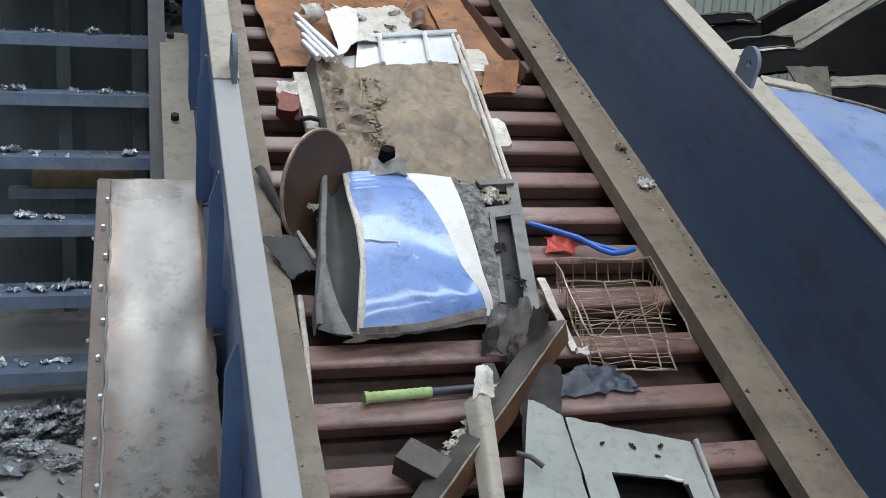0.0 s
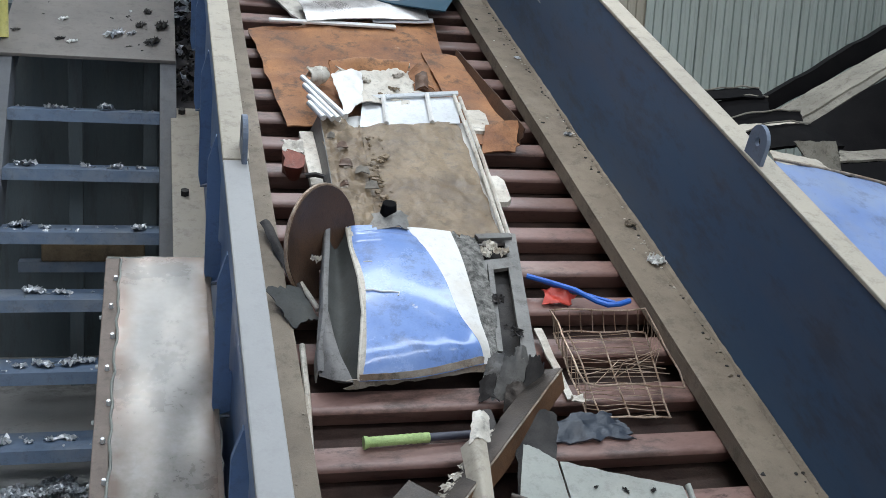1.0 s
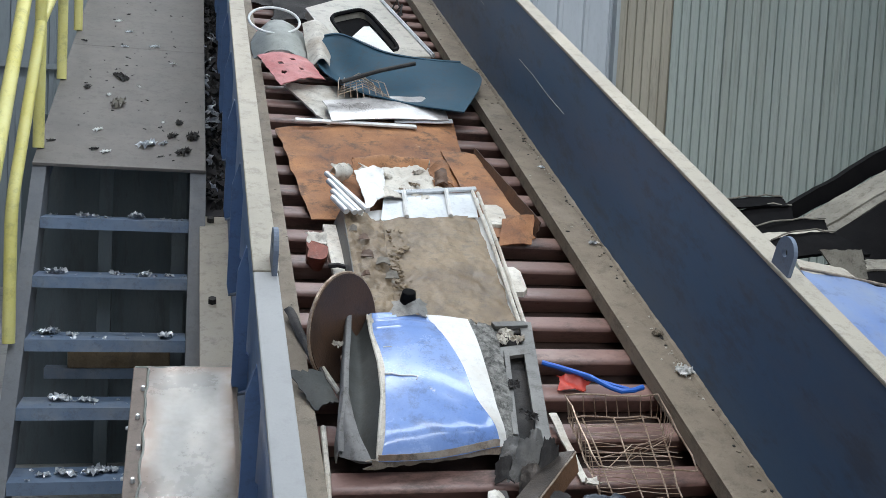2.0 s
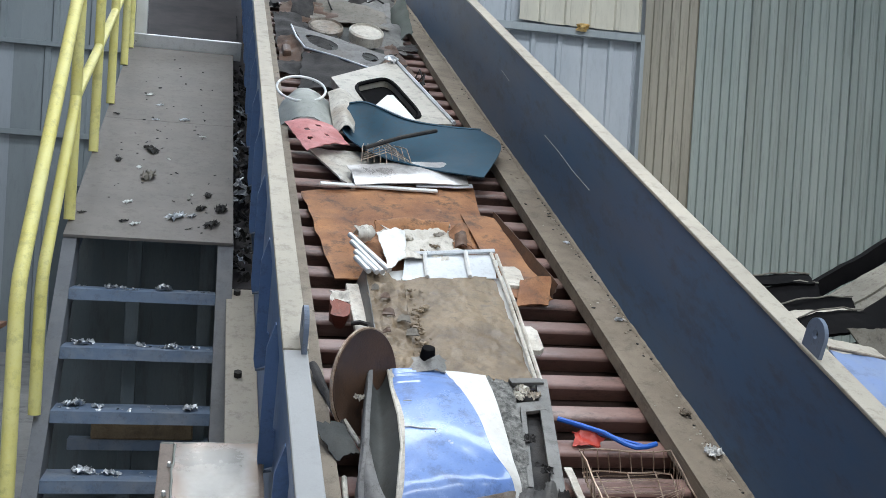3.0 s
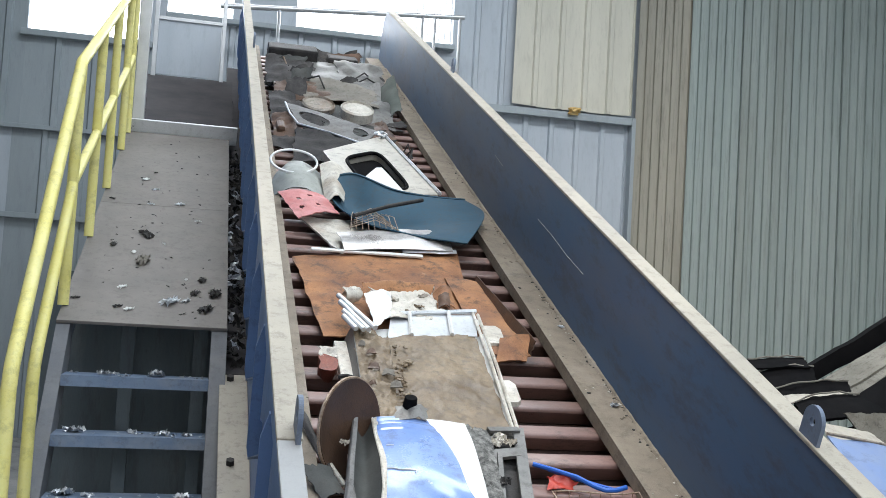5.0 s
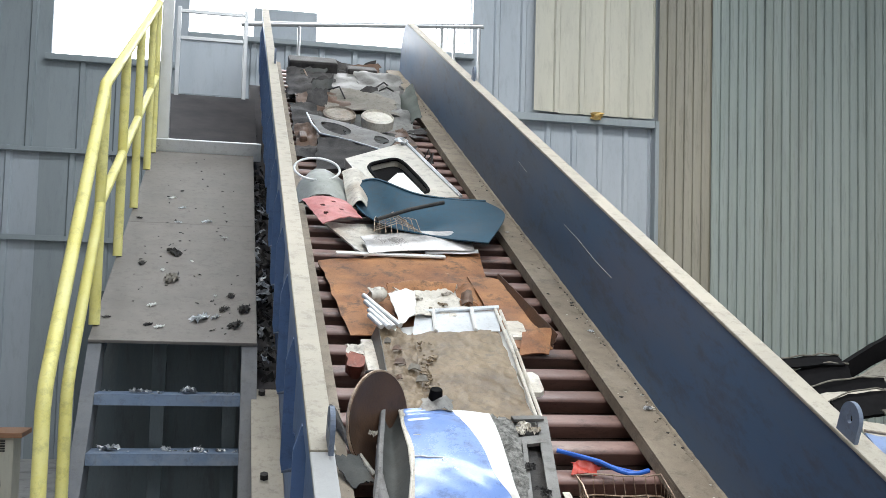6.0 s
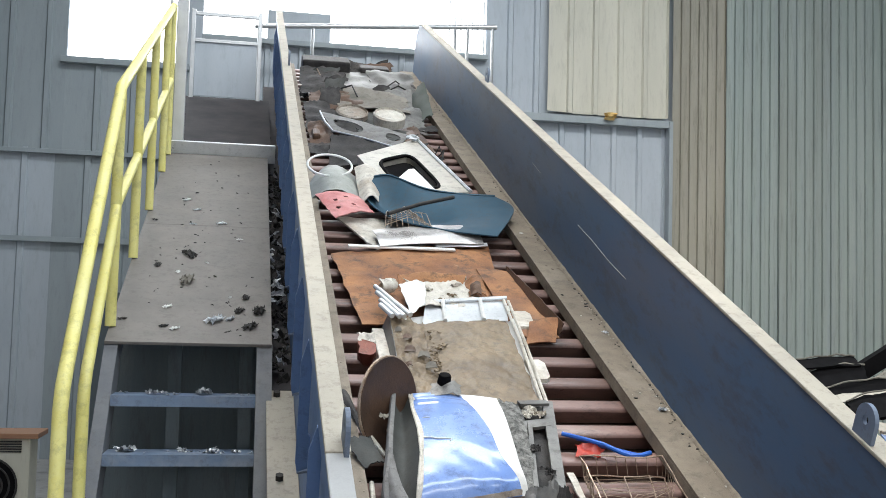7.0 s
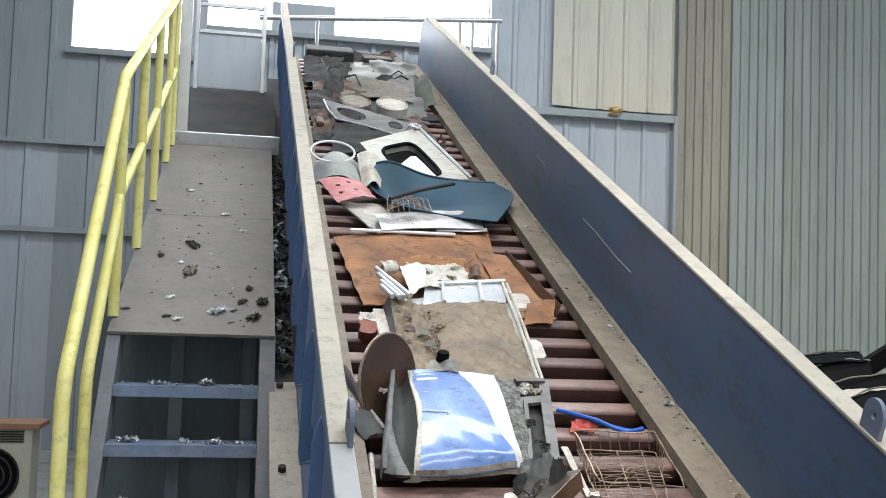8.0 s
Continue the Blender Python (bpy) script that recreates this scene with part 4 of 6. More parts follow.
        for i in range(6):
            bm.faces.new((lo[i], lo[(i + 1) % 6], hi[(i + 1) % 6], hi[i]))
        p.add("tab", bm, M["dirty_white"], "white plastic corner tab")
    rng = random.Random(8)
    for k, (x, s, r) in enumerate(((-0.276, 3.80, 0.03), (-0.225, 3.755, 0.032), (-0.30, 3.66, 0.02), (-0.21, 3.65, 0.03), (-0.27, 3.93, 0.025), (-0.30, 4.0, 0.02))):
        sheet_c = [(x - r * 0.8, s - r * 0.4, 0.086), (x + r * 0.8, s - r * 0.6, 0.090), (x + r * 0.6, s + r * 0.5, 0.100), (x - r * 0.6, s + r * 0.4, 0.094)]
        bm = sheet(sheet_c, 8, 8, 0.003, 0.006, 40, 0.004, 0, 0.05, k + 2)
        p.add("torn_chip", bm, M["dusty_plate" if k % 2 else "dark_rust"], under=crust, smooth=True)
    for k in range(44):
        bm = bm_new()
        u, v = rng.random(), rng.random()
        chunk(bm, -0.225 + 0.06 * rng.random() + 0.055 * v, 3.40 + 0.62 * v, 0.088, rng.uniform(0.006, 0.017), k)
        p.add("mud_clod", bm, M["mud"], under=crust)
    # orange rusty sheets
    lone("rusty_sheet", sheet([(-0.434, 4.185, 0.035), (0.26, 4.17, 0.03), (0.362, 5.285, 0.045), (-0.515, 5.105, 0.04)], 30, 34, 0.005, 0.016, 5, 0.012, 0.0, 0.012, 6), M["rust"],
         "large orange-brown rusted steel sheet", "scrap metal", -0.1, 4.6, smooth=True)
    r = Ride("rusty_tray", "rusted tray edge with a folded corner", "scrap metal", 0.3, 4.35)
    r.add("floor", sheet([(0.24, 4.05, 0.05), (0.44, 4.06, 0.05), (0.37, 4.86, 0.06), (0.22, 4.90, 0.06)], 10, 16, 0.005, 0.010, 7, 0, 0, 0.03, 7), M["rust"], "", True)
    r.add("raised_edge", sheet([(0.440, 4.06, 0.040), (0.458, 4.08, 0.105), (0.374, 4.88, 0.085), (0.360, 4.90, 0.04)], 4, 16, 0.005, 0.008, 8, 0, 0, 0.1, 8), M["dark_rust"], "", True)
    r.add("corner_fold", sheet([(0.272, 4.00, 0.04), (0.408, 4.01, 0.04), (0.455, 4.16, 0.10), (0.315, 4.14, 0.085)], 14, 14, 0.006, 0.006, 14, 0.008, 0, 0.02, 9), M["rust"], "", True)
    # crumpled dirty-white liner on the sheet
    c = Ride("torn_liner", "crumpled dirty-white torn liner sheet", "scrap", -0.05, 4.5)
    c.add("liner", sheet([(-0.20, 4.26, 0.09), (0.10, 4.32, 0.07), (0.13, 4.66, 0.07), (-0.205, 4.60, 0.08)], 20, 18, 0.004, 0.03, 12, 0.012, 0, 0.12, 10), M["dirty_white"], "", True)
    c.add("bright_patch", sheet([(-0.225, 4.14, 0.10), (-0.13, 4.30, 0.09), (-0.11, 4.53, 0.105), (-0.235, 4.50, 0.10)], 18, 22, 0.003, 0.016, 14, 0.01, 0, 0.035, 11), M["white"], "", True)
    c.add("curled_edge", surf([[(-0.22, 4.60, 0.06), (-0.06, 4.62, 0.07), (0.10, 4.62, 0.065)], [(-0.225, 4.66, 0.095), (-0.06, 4.68, 0.105), (0.12, 4.67, 0.10)], [(-0.21, 4.70, 0.06), (-0.05, 4.72, 0.07), (0.13, 4.71, 0.065)]], 22, 10, 0.004, 0.010, 18, 7, 0.1), M["rust"], "curled-up rusted edge", True)
    for k, (x, s, r) in enumerate(((-0.10, 4.50, 0.030), (0.0, 4.42, 0.026), (0.05, 4.55, 0.028), (-0.15, 4.56, 0.022), (-0.05, 4.36, 0.02), (0.08, 4.38, 0.018))):
        bm = bm_new()
        crumple(bm, x, s, 0.086, r * 0.6, k * 2.3 + 5, 1.8)
        c.add("peeled_flake", bm, M[("dirty_white", "mud", "lip")[k % 3]], smooth=True)
    c.add("torn_edge", tube(bm_new(), [(-0.19, 4.70, 0.07), (-0.08, 4.67, 0.085), (0.03, 4.68, 0.07), (0.12, 4.66, 0.09)], 0.011, 6), M["dirty_white"], "", True)
    c.add("rust_flap", sheet([(0.10, 4.45, 0.075), (0.19, 4.46, 0.075), (0.19, 4.64, 0.10), (0.10, 4.60, 0.09)], 14, 16, 0.005, 0.014, 14, 0.02, 0, 0.03, 12), M["rust"], "", True)
    c.add("dark_bundle", sheet([(0.10, 4.44, 0.08), (0.155, 4.44, 0.09), (0.16, 4.52, 0.12), (0.11, 4.52, 0.11)], 10, 10, 0.004, 0.010, 24, 0.015, 0, 0.03, 13), M["dark_rust"], "", True)
    t = Ride("metal_curl", "curled offcut of beige sheet metal", "scrap metal", -0.29, 4.42)
    bm = bm_new()
    arc = [[bm.verts.new((-0.325 + 0.075 * i / 6 + 0.01 * math.sin(a * 3), 4.50 + 0.034 * math.cos(a) + 0.02 * i / 6, 0.085 + 0.036 * math.sin(a) + 0.006 * math.sin(i * 1.9 + a))) for i in range(7)] for a in np.linspace(-0.4, 3.6, 14)]
    for j in range(13):
        for i in range(6):
            bm.faces.new((arc[j][i], arc[j][i + 1], arc[j + 1][i + 1], arc[j + 1][i]))
    bm.normal_update()
    bmesh.ops.solidify(bm, geom=bm.faces[:], thickness=0.004)
    t.add("curl", bm, M["dirty_white"], "", True)
    # three white tubes
    for x0, s0, x1, s1 in ((-0.361, 4.407, -0.236, 4.098), (-0.360, 4.334, -0.265, 4.077), (-0.354, 4.240, -0.286, 4.076), (-0.360, 4.184, -0.318, 4.080)):
        lone("white_tube", tube(bm_new(), [(x0, s0, 0.128), (x1, s1, 0.120)], 0.0115, 12), M["tin"],
             "thin white-coated steel tube lying in a bundle", "tube", (x0 + x1) / 2, (s0 + s1) / 2, smooth=True)
    # round rusty disc leaning on the door skin
    w = Ride("rusty_disc", "thin round rusty steel disc leaning on edge", "disc", -0.44, 3.24)
    bm = bm_new()
    n = 40
    ay = Vector((0.154, 0.546, 0.823)).normalized()
    ax = Vector((0.686, 0.560, -0.464))
    ax = (ax - ay * ax.dot(ay)).normalized()
    nrm = ax.cross(ay)
    cen = Vector((-0.430, 3.255, 0.124))
    ra = rb = 0.168
    rings = []
    for k, h in ((1.0, -0.003), (1.0, 0.008), (0.97, 0.004), (0.5, 0.0), (0.02, 0.0)):
        rings.append([bm.verts.new(cen + ax * ra * k * math.cos(a) + ay * rb * k * math.sin(a) + nrm * h) for a in np.linspace(0, 2 * math.pi, n, endpoint=False)])
    for lv, (q, e) in enumerate(zip(rings, rings[1:])):
        for i in range(n):
            if lv == 2 and 31 <= i <= 36:
                continue
            bm.faces.new((q[i], q[(i + 1) % n], e[(i + 1) % n], e[i]))
    bm.faces.new(rings[-1])
    w.add("plate", bm, M["dark_rust"], "", True)
    w.add("rim", tube(bm_new(), [cen + ax * ra * 1.01 * math.cos(a) + ay * rb * 1.01 * math.sin(a) for a in np.linspace(0, 2 * math.pi, n, endpoint=False)], 0.006, 6, True), M["wire"], "bright worn rim", True)
    bm = bm_new()
    crumple(bm, -0.455, 3.17, 0.115, 0.016, 4)
    w.add("plug", bm, M["dirty_white"])
    # purple-grey knob between the panels
    k = Ride("knob", "small dark purple plastic knob on crumpled film", "knob", -0.20, 3.37)
    bm = bm_new()
    bmesh.ops.create_cone(bm, cap_ends=True, segments=14, radius1=0.028, radius2=0.022, depth=0.045, matrix=Matrix.Translation((-0.205, 3.395, 0.155)))
    k.add("cap", bevel(bm, 0.004), M["black"])
    k.add("film", sheet([(-0.28, 3.33, 0.11), (-0.15, 3.33, 0.12), (-0.14, 3.39, 0.14), (-0.25, 3.40, 0.13)], 8, 6, 0.003, 0.02, 20, 0.02, 0, 0.1, 15), M["grey"], "", True)
    # left-hand bits
    lone("folded_offcut", sheet([(-0.540, 2.918, 0.065), (-0.469, 2.953, 0.065), (-0.507, 3.071, 0.09), (-0.606, 3.052, 0.10)], 10, 10, 0.005, 0.010, 10, 0.012, 0, 0.10, 16), M["inner"],
         "folded dark grey sheet offcut", "scrap metal", -0.53, 2.96, smooth=True)
    lone("dark_strip", sheet([(-0.50, 3.05, 0.04), (-0.475, 3.06, 0.04), (-0.565, 3.42, 0.09), (-0.595, 3.41, 0.09)], 4, 12, 0.006, 0.012, 12, 0.01, 0, 0.1, 17), M["soot"],
         "sooty bent metal strip", "scrap metal", -0.53, 3.2, smooth=True)
    lone("white_pole", tube(bm_new(), [(-0.517, 2.90, 0.02), (-0.525, 2.70, 0.018), (-0.541, 2.475, 0.014)], 0.0085, 8), M["dirty_white"], "thin dirty white pole across the slats", "pole", -0.53, 2.69, smooth=True)
    lone("white_rod", tube(bm_new(), [(-0.50, 3.16, 0.05), (-0.46, 3.02, 0.05)], 0.008, 8), M["dirty_white"], "short white rod beside a rusty disc", "rod", -0.48, 3.1, smooth=True)
    cn = Ride("crushed_can", "crushed red drink can with a torn shiny lid", "can", -0.445, 3.88)
    bm = bm_new()
    vs = bmesh.ops.create_cone(bm, cap_ends=True, segments=16, radius1=0.036, radius2=0.04, depth=0.09, matrix=Matrix.Translation((-0.445, 3.875, 0.035)) @ Matrix.Rotation(0.5, 4, "X"))["verts"]
    for v in vs:
        v.co += Vector((noise.noise(v.co * 30), noise.noise(v.co * 27 + Vector((3, 3, 3))), 0)) * 0.024
    cn.add("body", bm, M["can"], "", True)
    cn.add("lid", sheet([(-0.48, 3.88, 0.085), (-0.41, 3.88, 0.085), (-0.41, 3.95, 0.10), (-0.48, 3.95, 0.10)], 8, 8, 0.003, 0.025, 24, 0.0, 0, 0.2, 18), M["dirty_white"], "", True)
    lone("plastic_lath", bbox(-0.397, -0.345, 3.74, 4.13, 0.012, 0.040, 0.006), M["dirty_white"], "dirty white plastic slat", "slat", -0.37, 3.93)
    lone("white_hook", tube(bm_new(), [(-0.41, 3.78, 0.05), (-0.38, 3.77, 0.06), (-0.35, 3.765, 0.055), (-0.345, 3.73, 0.045)], 0.009, 8), M["soot"], "small dark bent metal pipe", "pipe", -0.38, 3.77, smooth=True)
    # hammer
    h = Ride("hammer", "hammer with lime-green grip and dark handle", "hammer", -0.25, 2.49)
    pts = [(-0.408 + 0.168 * q, 2.520 + 0.008 * q, 0.018) for q in np.linspace(0, 1, 22)]
    bm = tube(bm_new(), pts, 0.0118, 12)
    for v in bm.verts:
        k = 0.06 * math.sin(v.co.x * 420) + 0.45 * max(0.0, (-0.395 - v.co.x) / 0.013) + 0.10
        v.co.y += (v.co.y - 2.524) * k
        v.co.z += (v.co.z - 0.018) * k
    h.add("grip", bm, M["green"], "ribbed lime-green grip", True)
    h.add("handle", tube(bm_new(), [(-0.242, 2.528, 0.018), (-0.09, 2.535, 0.018)], 0.0105, 12), M["handle"], "dark slate-blue shaft", True)
    bm = bbox(-0.095, -0.062, 2.47, 2.60, 0.0, 0.042, 0.008)
    h.add("head", bm, M["soot"])
    # rusty angle iron with bent sheets
    a = Ride("angle_iron", "rusty steel angle iron lying diagonally across the slats", "angle iron", -0.08, 2.42)
    p0, p1 = Vector((-0.372, 2.08, 0.086)), Vector((0.146, 2.682, 0.095))
    dirn = (p1 - p0).normalized()
    perp = Vector((-dirn.y, dirn.x, 0)).normalized()
    for e, mt in ((perp * 0.060 - Vector((0, 0, 0.040)), "iron"), (-perp * 0.022 - Vector((0, 0, 0.055)), "rust_bar")):
        bm = bm_new()
        t0 = dirn.cross(e).normalized() * 0.006
        k = 24
        ring = []
        for i in range(k + 1):
            c = p0.lerp(p1, i / k)
            w = 1 + 0.10 * noise.noise((i * 0.6, 3.0, len(mt)))
            ring.append([bm.verts.new(v) for v in (c, c + e * w, c + e * w + t0, c + t0)])
        bm.faces.new(ring[0]), bm.faces.new(ring[-1][::-1])
        for q, r2 in zip(ring, ring[1:]):
            for i in range(4):
                bm.faces.new((q[(i + 1) % 4], q[i], r2[i], r2[(i + 1) % 4]))
        a.add("flange", bm, M[mt])
    a.add("worn_ridge", tube(bm_new(), [p0.lerp(p1, i / 16) + Vector((0, 0, 0.002)) + perp * 0.002 * noise.noise((i * 0.9, 1, 1)) for i in range(17)], 0.003, 6), M["lip"], "bright rust-worn ridge", True)
    st = bbox(-0.058, 0.050, -0.036, 0.036, 0.030, 0.037, 0.002)
    box(st, -0.058, 0.050, -0.036, -0.029, -0.020, 0.0295)
    box(st, -0.058, 0.050, 0.029, 0.036, -0.020, 0.0295)
    st.transform(Matrix.Translation((-0.318, 2.272, 0.035)) @ Matrix.Rotation(radians(-42), 4, "Z"))
    a.add("stub", st, M["iron"], "short cut-off channel stub")
    tg = bm_new()
    for i in range(7):
        crumple(tg, -0.27 + 0.030 * i, 2.285 + 0.034 * i, 0.055, 0.013, i * 1.9, 2.0)
    a.add("torn_edge", tg, M["dirty_white"], "frayed pale torn edge")
    g = Ride("bent_gutter", "bent cream-coloured metal gutter strip", "scrap metal", -0.17, 2.25)
    g.add("strip", surf([[(-0.250, 2.02, 0.065), (-0.222, 2.02, 0.092), (-0.195, 2.02, 0.085)], [(-0.214, 2.22, 0.070), (-0.190, 2.22, 0.100), (-0.162, 2.225, 0.092)],
                         [(-0.192, 2.43, 0.075), (-0.162, 2.435, 0.104), (-0.130, 2.43, 0.095)]], 12, 24, 0.004, 0.003, 10, 20), M["cap"], "", True)
    g.add("curled_end", sheet([(-0.176, 2.42, 0.095), (-0.118, 2.43, 0.095), (-0.108, 2.50, 0.110), (-0.150, 2.505, 0.120)], 8, 8, 0.003, 0.010, 22, 0.008, 0, 0.1, 6), M["dirty_white"], "bright torn end", True)
    lone("grey_backing", sheet([(-0.10, 2.20, 0.04), (0.02, 2.30, 0.04), (0.10, 2.55, 0.05), (-0.01, 2.58, 0.06)], 10, 12, 0.005, 0.012, 10, 0.01, 0, 0.08, 21), M["soot"],
         "dark crumpled metal strip beside an angle iron", "scrap metal", 0.0, 2.4, smooth=True)
    # pale panel with a dark window
    q = Ride("appliance_front", "pale grey appliance panel with a dark window opening", "scrap metal", 0.08, 2.2)
    q.add("side_panel", sheet([(-0.190, 1.96, 0.070), (0.002, 1.96, 0.075), (0.031, 2.358, 0.086), (-0.038, 2.418, 0.088)], 16, 22, 0.005, 0.004, 9, 0.006, 0.0, 0.015, 23), M["pale"], "", True)
    q.add("front_panel", sheet([(0.008, 1.95, 0.070), (0.288, 1.94, 0.075), (0.322, 2.262, 0.080), (0.037, 2.357, 0.084)], 30, 26, 0.006, 0.004, 8, 0.0, 0.004, 0.012, 22, hole=lambda u, v: 0.22 < u < 0.86 - 0.25 * max(0.0, v - 0.4) and 0.10 < v < 0.60), M["pale"], "", True)
    q.add("window", bbox(0.03, 0.28, 1.97, 2.20, 0.030, 0.036, 0.003), M["black"])
    q.add("edge", tube(bm_new(), [(0.300, 1.95, 0.070), (0.318, 2.12, 0.076), (0.335, 2.262, 0.082)], 0.008, 8, flat=0.5), M["pale"], "folded side edge", True)
    q.add("bright_chip", tube(bm_new(), [(0.215, 2.165, 0.079), (0.240, 2.150, 0.080), (0.252, 2.148, 0.079)], 0.004, 6), M["white"], "bright chipped corner", True)
    bm = bm_new()
    for x, s, r in ((0.10, 2.27, 0.004), (0.17, 2.255, 0.0055), (0.22, 2.22, 0.004), (0.03, 2.10, 0.003), (0.24, 2.25, 0.005)):
        crumple(bm, x, s, 0.083, r, x * 40, 1.8)
    q.add("crumb", bm, M["soot"], "small dark crumbs")
    lone("metal_clip", tube(bm_new(), [(-0.120, 2.245, 0.10), (-0.092, 2.225, 0.105), (-0.070, 2.20, 0.10)], 0.006, 8, flat=0.5), M["iron"], "small shiny torn clip on the panel", "clip", -0.09, 2.22, smooth=True)
    # wire basket
    b = Ride("wire_basket", "crushed rusty wire basket", "basket", 0.35, 2.76)
    cor = [Vector(v) for v in ((0.203, 2.575, 0.022), (0.433, 2.555, 0.022), (0.508, 2.935, 0.022), (0.215, 2.930, 0.022))]
    top = [Vector(v) for v in ((0.200, 2.630, 0.085), (0.490, 2.625, 0.075), (0.500, 2.950, 0.092), (0.203, 2.952, 0.092))]
    rng = random.Random(3)
    wob = lambda p, k=0.008: Vector(p) + Vector([rng.uniform(-k, k) for _ in range(3)])
    for loop in (cor, top):
        pts = []
        for i in range(4):
            for u in np.linspace(0, 1, 6, endpoint=False):
                pts.append(wob(loop[i].lerp(loop[(i + 1) % 4], float(u)), 0.005))
        b.add("rim", tube(bm_new(), pts, 0.0028, 6, True), M["wire"], "", True)
    for k in range(19):
        u = (k + 0.5) / 19
        p0, p1 = cor[0].lerp(cor[3], u), cor[1].lerp(cor[2], u)
        pts = [wob(p0.lerp(p1, float(v)), 0.007) for v in np.linspace(0, 1, 5)]
        if k > 9:
            pts = [top[0].lerp(top[3], u)] + pts + [top[1].lerp(top[2], u)]
        b.add("cross_wire", tube(bm_new(), pts, 0.0012, 5), M["wire"])
    for k in range(3):
        v = (k + 0.5) / 3
        pts = [wob(cor[0].lerp(cor[1], v).lerp(cor[3].lerp(cor[2], v), float(u)), 0.004) for u in np.linspace(0, 1, 6)]
        b.add("long_wire", tube(bm_new(), pts, 0.0024, 6), M["wire"], "", True)
    for k in range(8):
        u = (k + 0.5) / 8
        b.add("upright_wire", tube(bm_new(), [cor[3].lerp(cor[2], u), wob(top[3].lerp(top[2], u))], 0.0014, 5), M["wire"])
        b.add("upright_wire", tube(bm_new(), [cor[0].lerp(cor[3], u), wob(top[0].lerp(top[3], u))], 0.0014, 5), M["wire"])
    for k in range(6):
        b.add("loose_wire", tube(bm_new(), [wob((0.20 + 0.03 * k, 2.74 - 0.02 * k, 0.04), 0.02), wob((0.34, 2.72, 0.08), 0.03), wob((0.47, 2.70 + 0.02 * k, 0.07), 0.02)], 0.0012, 5), M["wire"])
    b.add("white_strip", sheet([(0.175, 2.66, 0.01), (0.195, 2.66, 0.01), (0.185, 2.945, 0.03), (0.160, 2.945, 0.03)], 3, 12, 0.006, 0.006, 14), M["dirty_white"], "dirty white plastic strip", True)
    bm = bm_new()
    chunk(bm, 0.19, 2.625, 0.04, 0.022, 9)
    b.add("plastic_scrap", bm, M["dirty_white"])
    # bright blue tube and red packet
    lone("blue_tube", tube(bm_new(), [(0.206, 3.184, 0.05), (0.27, 3.150, 0.05), (0.34, 3.108, 0.05), (0.395, 3.055, 0.045), (0.424, 3.036, 0.045), (0.465, 3.040, 0.045), (0.502, 3.053, 0.048)], 0.0085, 8), M["tubeblue"],
         "bent bright blue plastic tube", "tube", 0.33, 3.06, smooth=True)
    lone("blue_tube", tube(bm_new(), [(0.26, 3.168, 0.040), (0.33, 3.130, 0.036), (0.41, 3.092, 0.030), (0.462, 3.066, 0.03)], 0.0075, 8), M["tubeblue"], "bent bright blue plastic tube", "tube", 0.33, 3.06, smooth=True)
    lone("red_packet", sheet([(0.238, 3.085, 0.010), (0.325, 3.080, 0.012), (0.350, 3.112, 0.025), (0.255, 3.145, 0.030)], 10, 6, 0.004, 0.015, 26, 0.01, 0, 0.15, 25), M["packet"], "crumpled red plastic packet", "packet", 0.27, 3.04, smooth=True)
    lone("black_rag", sheet([(0.045, 2.495, 0.004), (0.315, 2.505, 0.006), (0.275, 2.590, 0.022), (0.06, 2.555, 0.02)], 26, 14, 0.006, 0.014, 18, 0.012, 0, 0.22, 26), M["rag"], "wet-looking black rag on a slat", "rag", 0.15, 2.49, smooth=True)
    tt = Ride("torn_bracket", "jagged torn dark metal bracket", "scrap metal", 0.03, 2.69)
    shards = (("grey", (-0.045, 2.655, 0.02), (0.03, 2.640, 0.02), (0.050, 2.690, 0.115), (-0.010, 2.715, 0.12)), ("soot", (0.02, 2.62, 0.02), (0.10, 2.66, 0.02), (0.105, 2.705, 0.10), (0.055, 2.70, 0.13)),
              ("dull", (-0.06, 2.70, 0.03), (0.0, 2.70, 0.05), (0.01, 2.76, 0.09), (-0.035, 2.77, 0.07)), ("soot", (-0.075, 2.66, 0.01), (-0.02, 2.65, 0.02), (-0.03, 2.70, 0.07), (-0.07, 2.70, 0.05)),
              ("grey", (0.03, 2.70, 0.05), (0.085, 2.72, 0.05), (0.075, 2.775, 0.10), (0.035, 2.76, 0.11)), ("iron", (-0.02, 2.62, 0.015), (0.04, 2.61, 0.03), (0.045, 2.66, 0.07), (-0.005, 2.67, 0.06)))
    for k, (mt, *c) in enumerate(shards):
        tt.add("torn_piece", sheet(c, 14, 14, 0.004, 0.010, 26, 0.010, 0, 0.10, k * 3 + 2), M[mt], "", True)


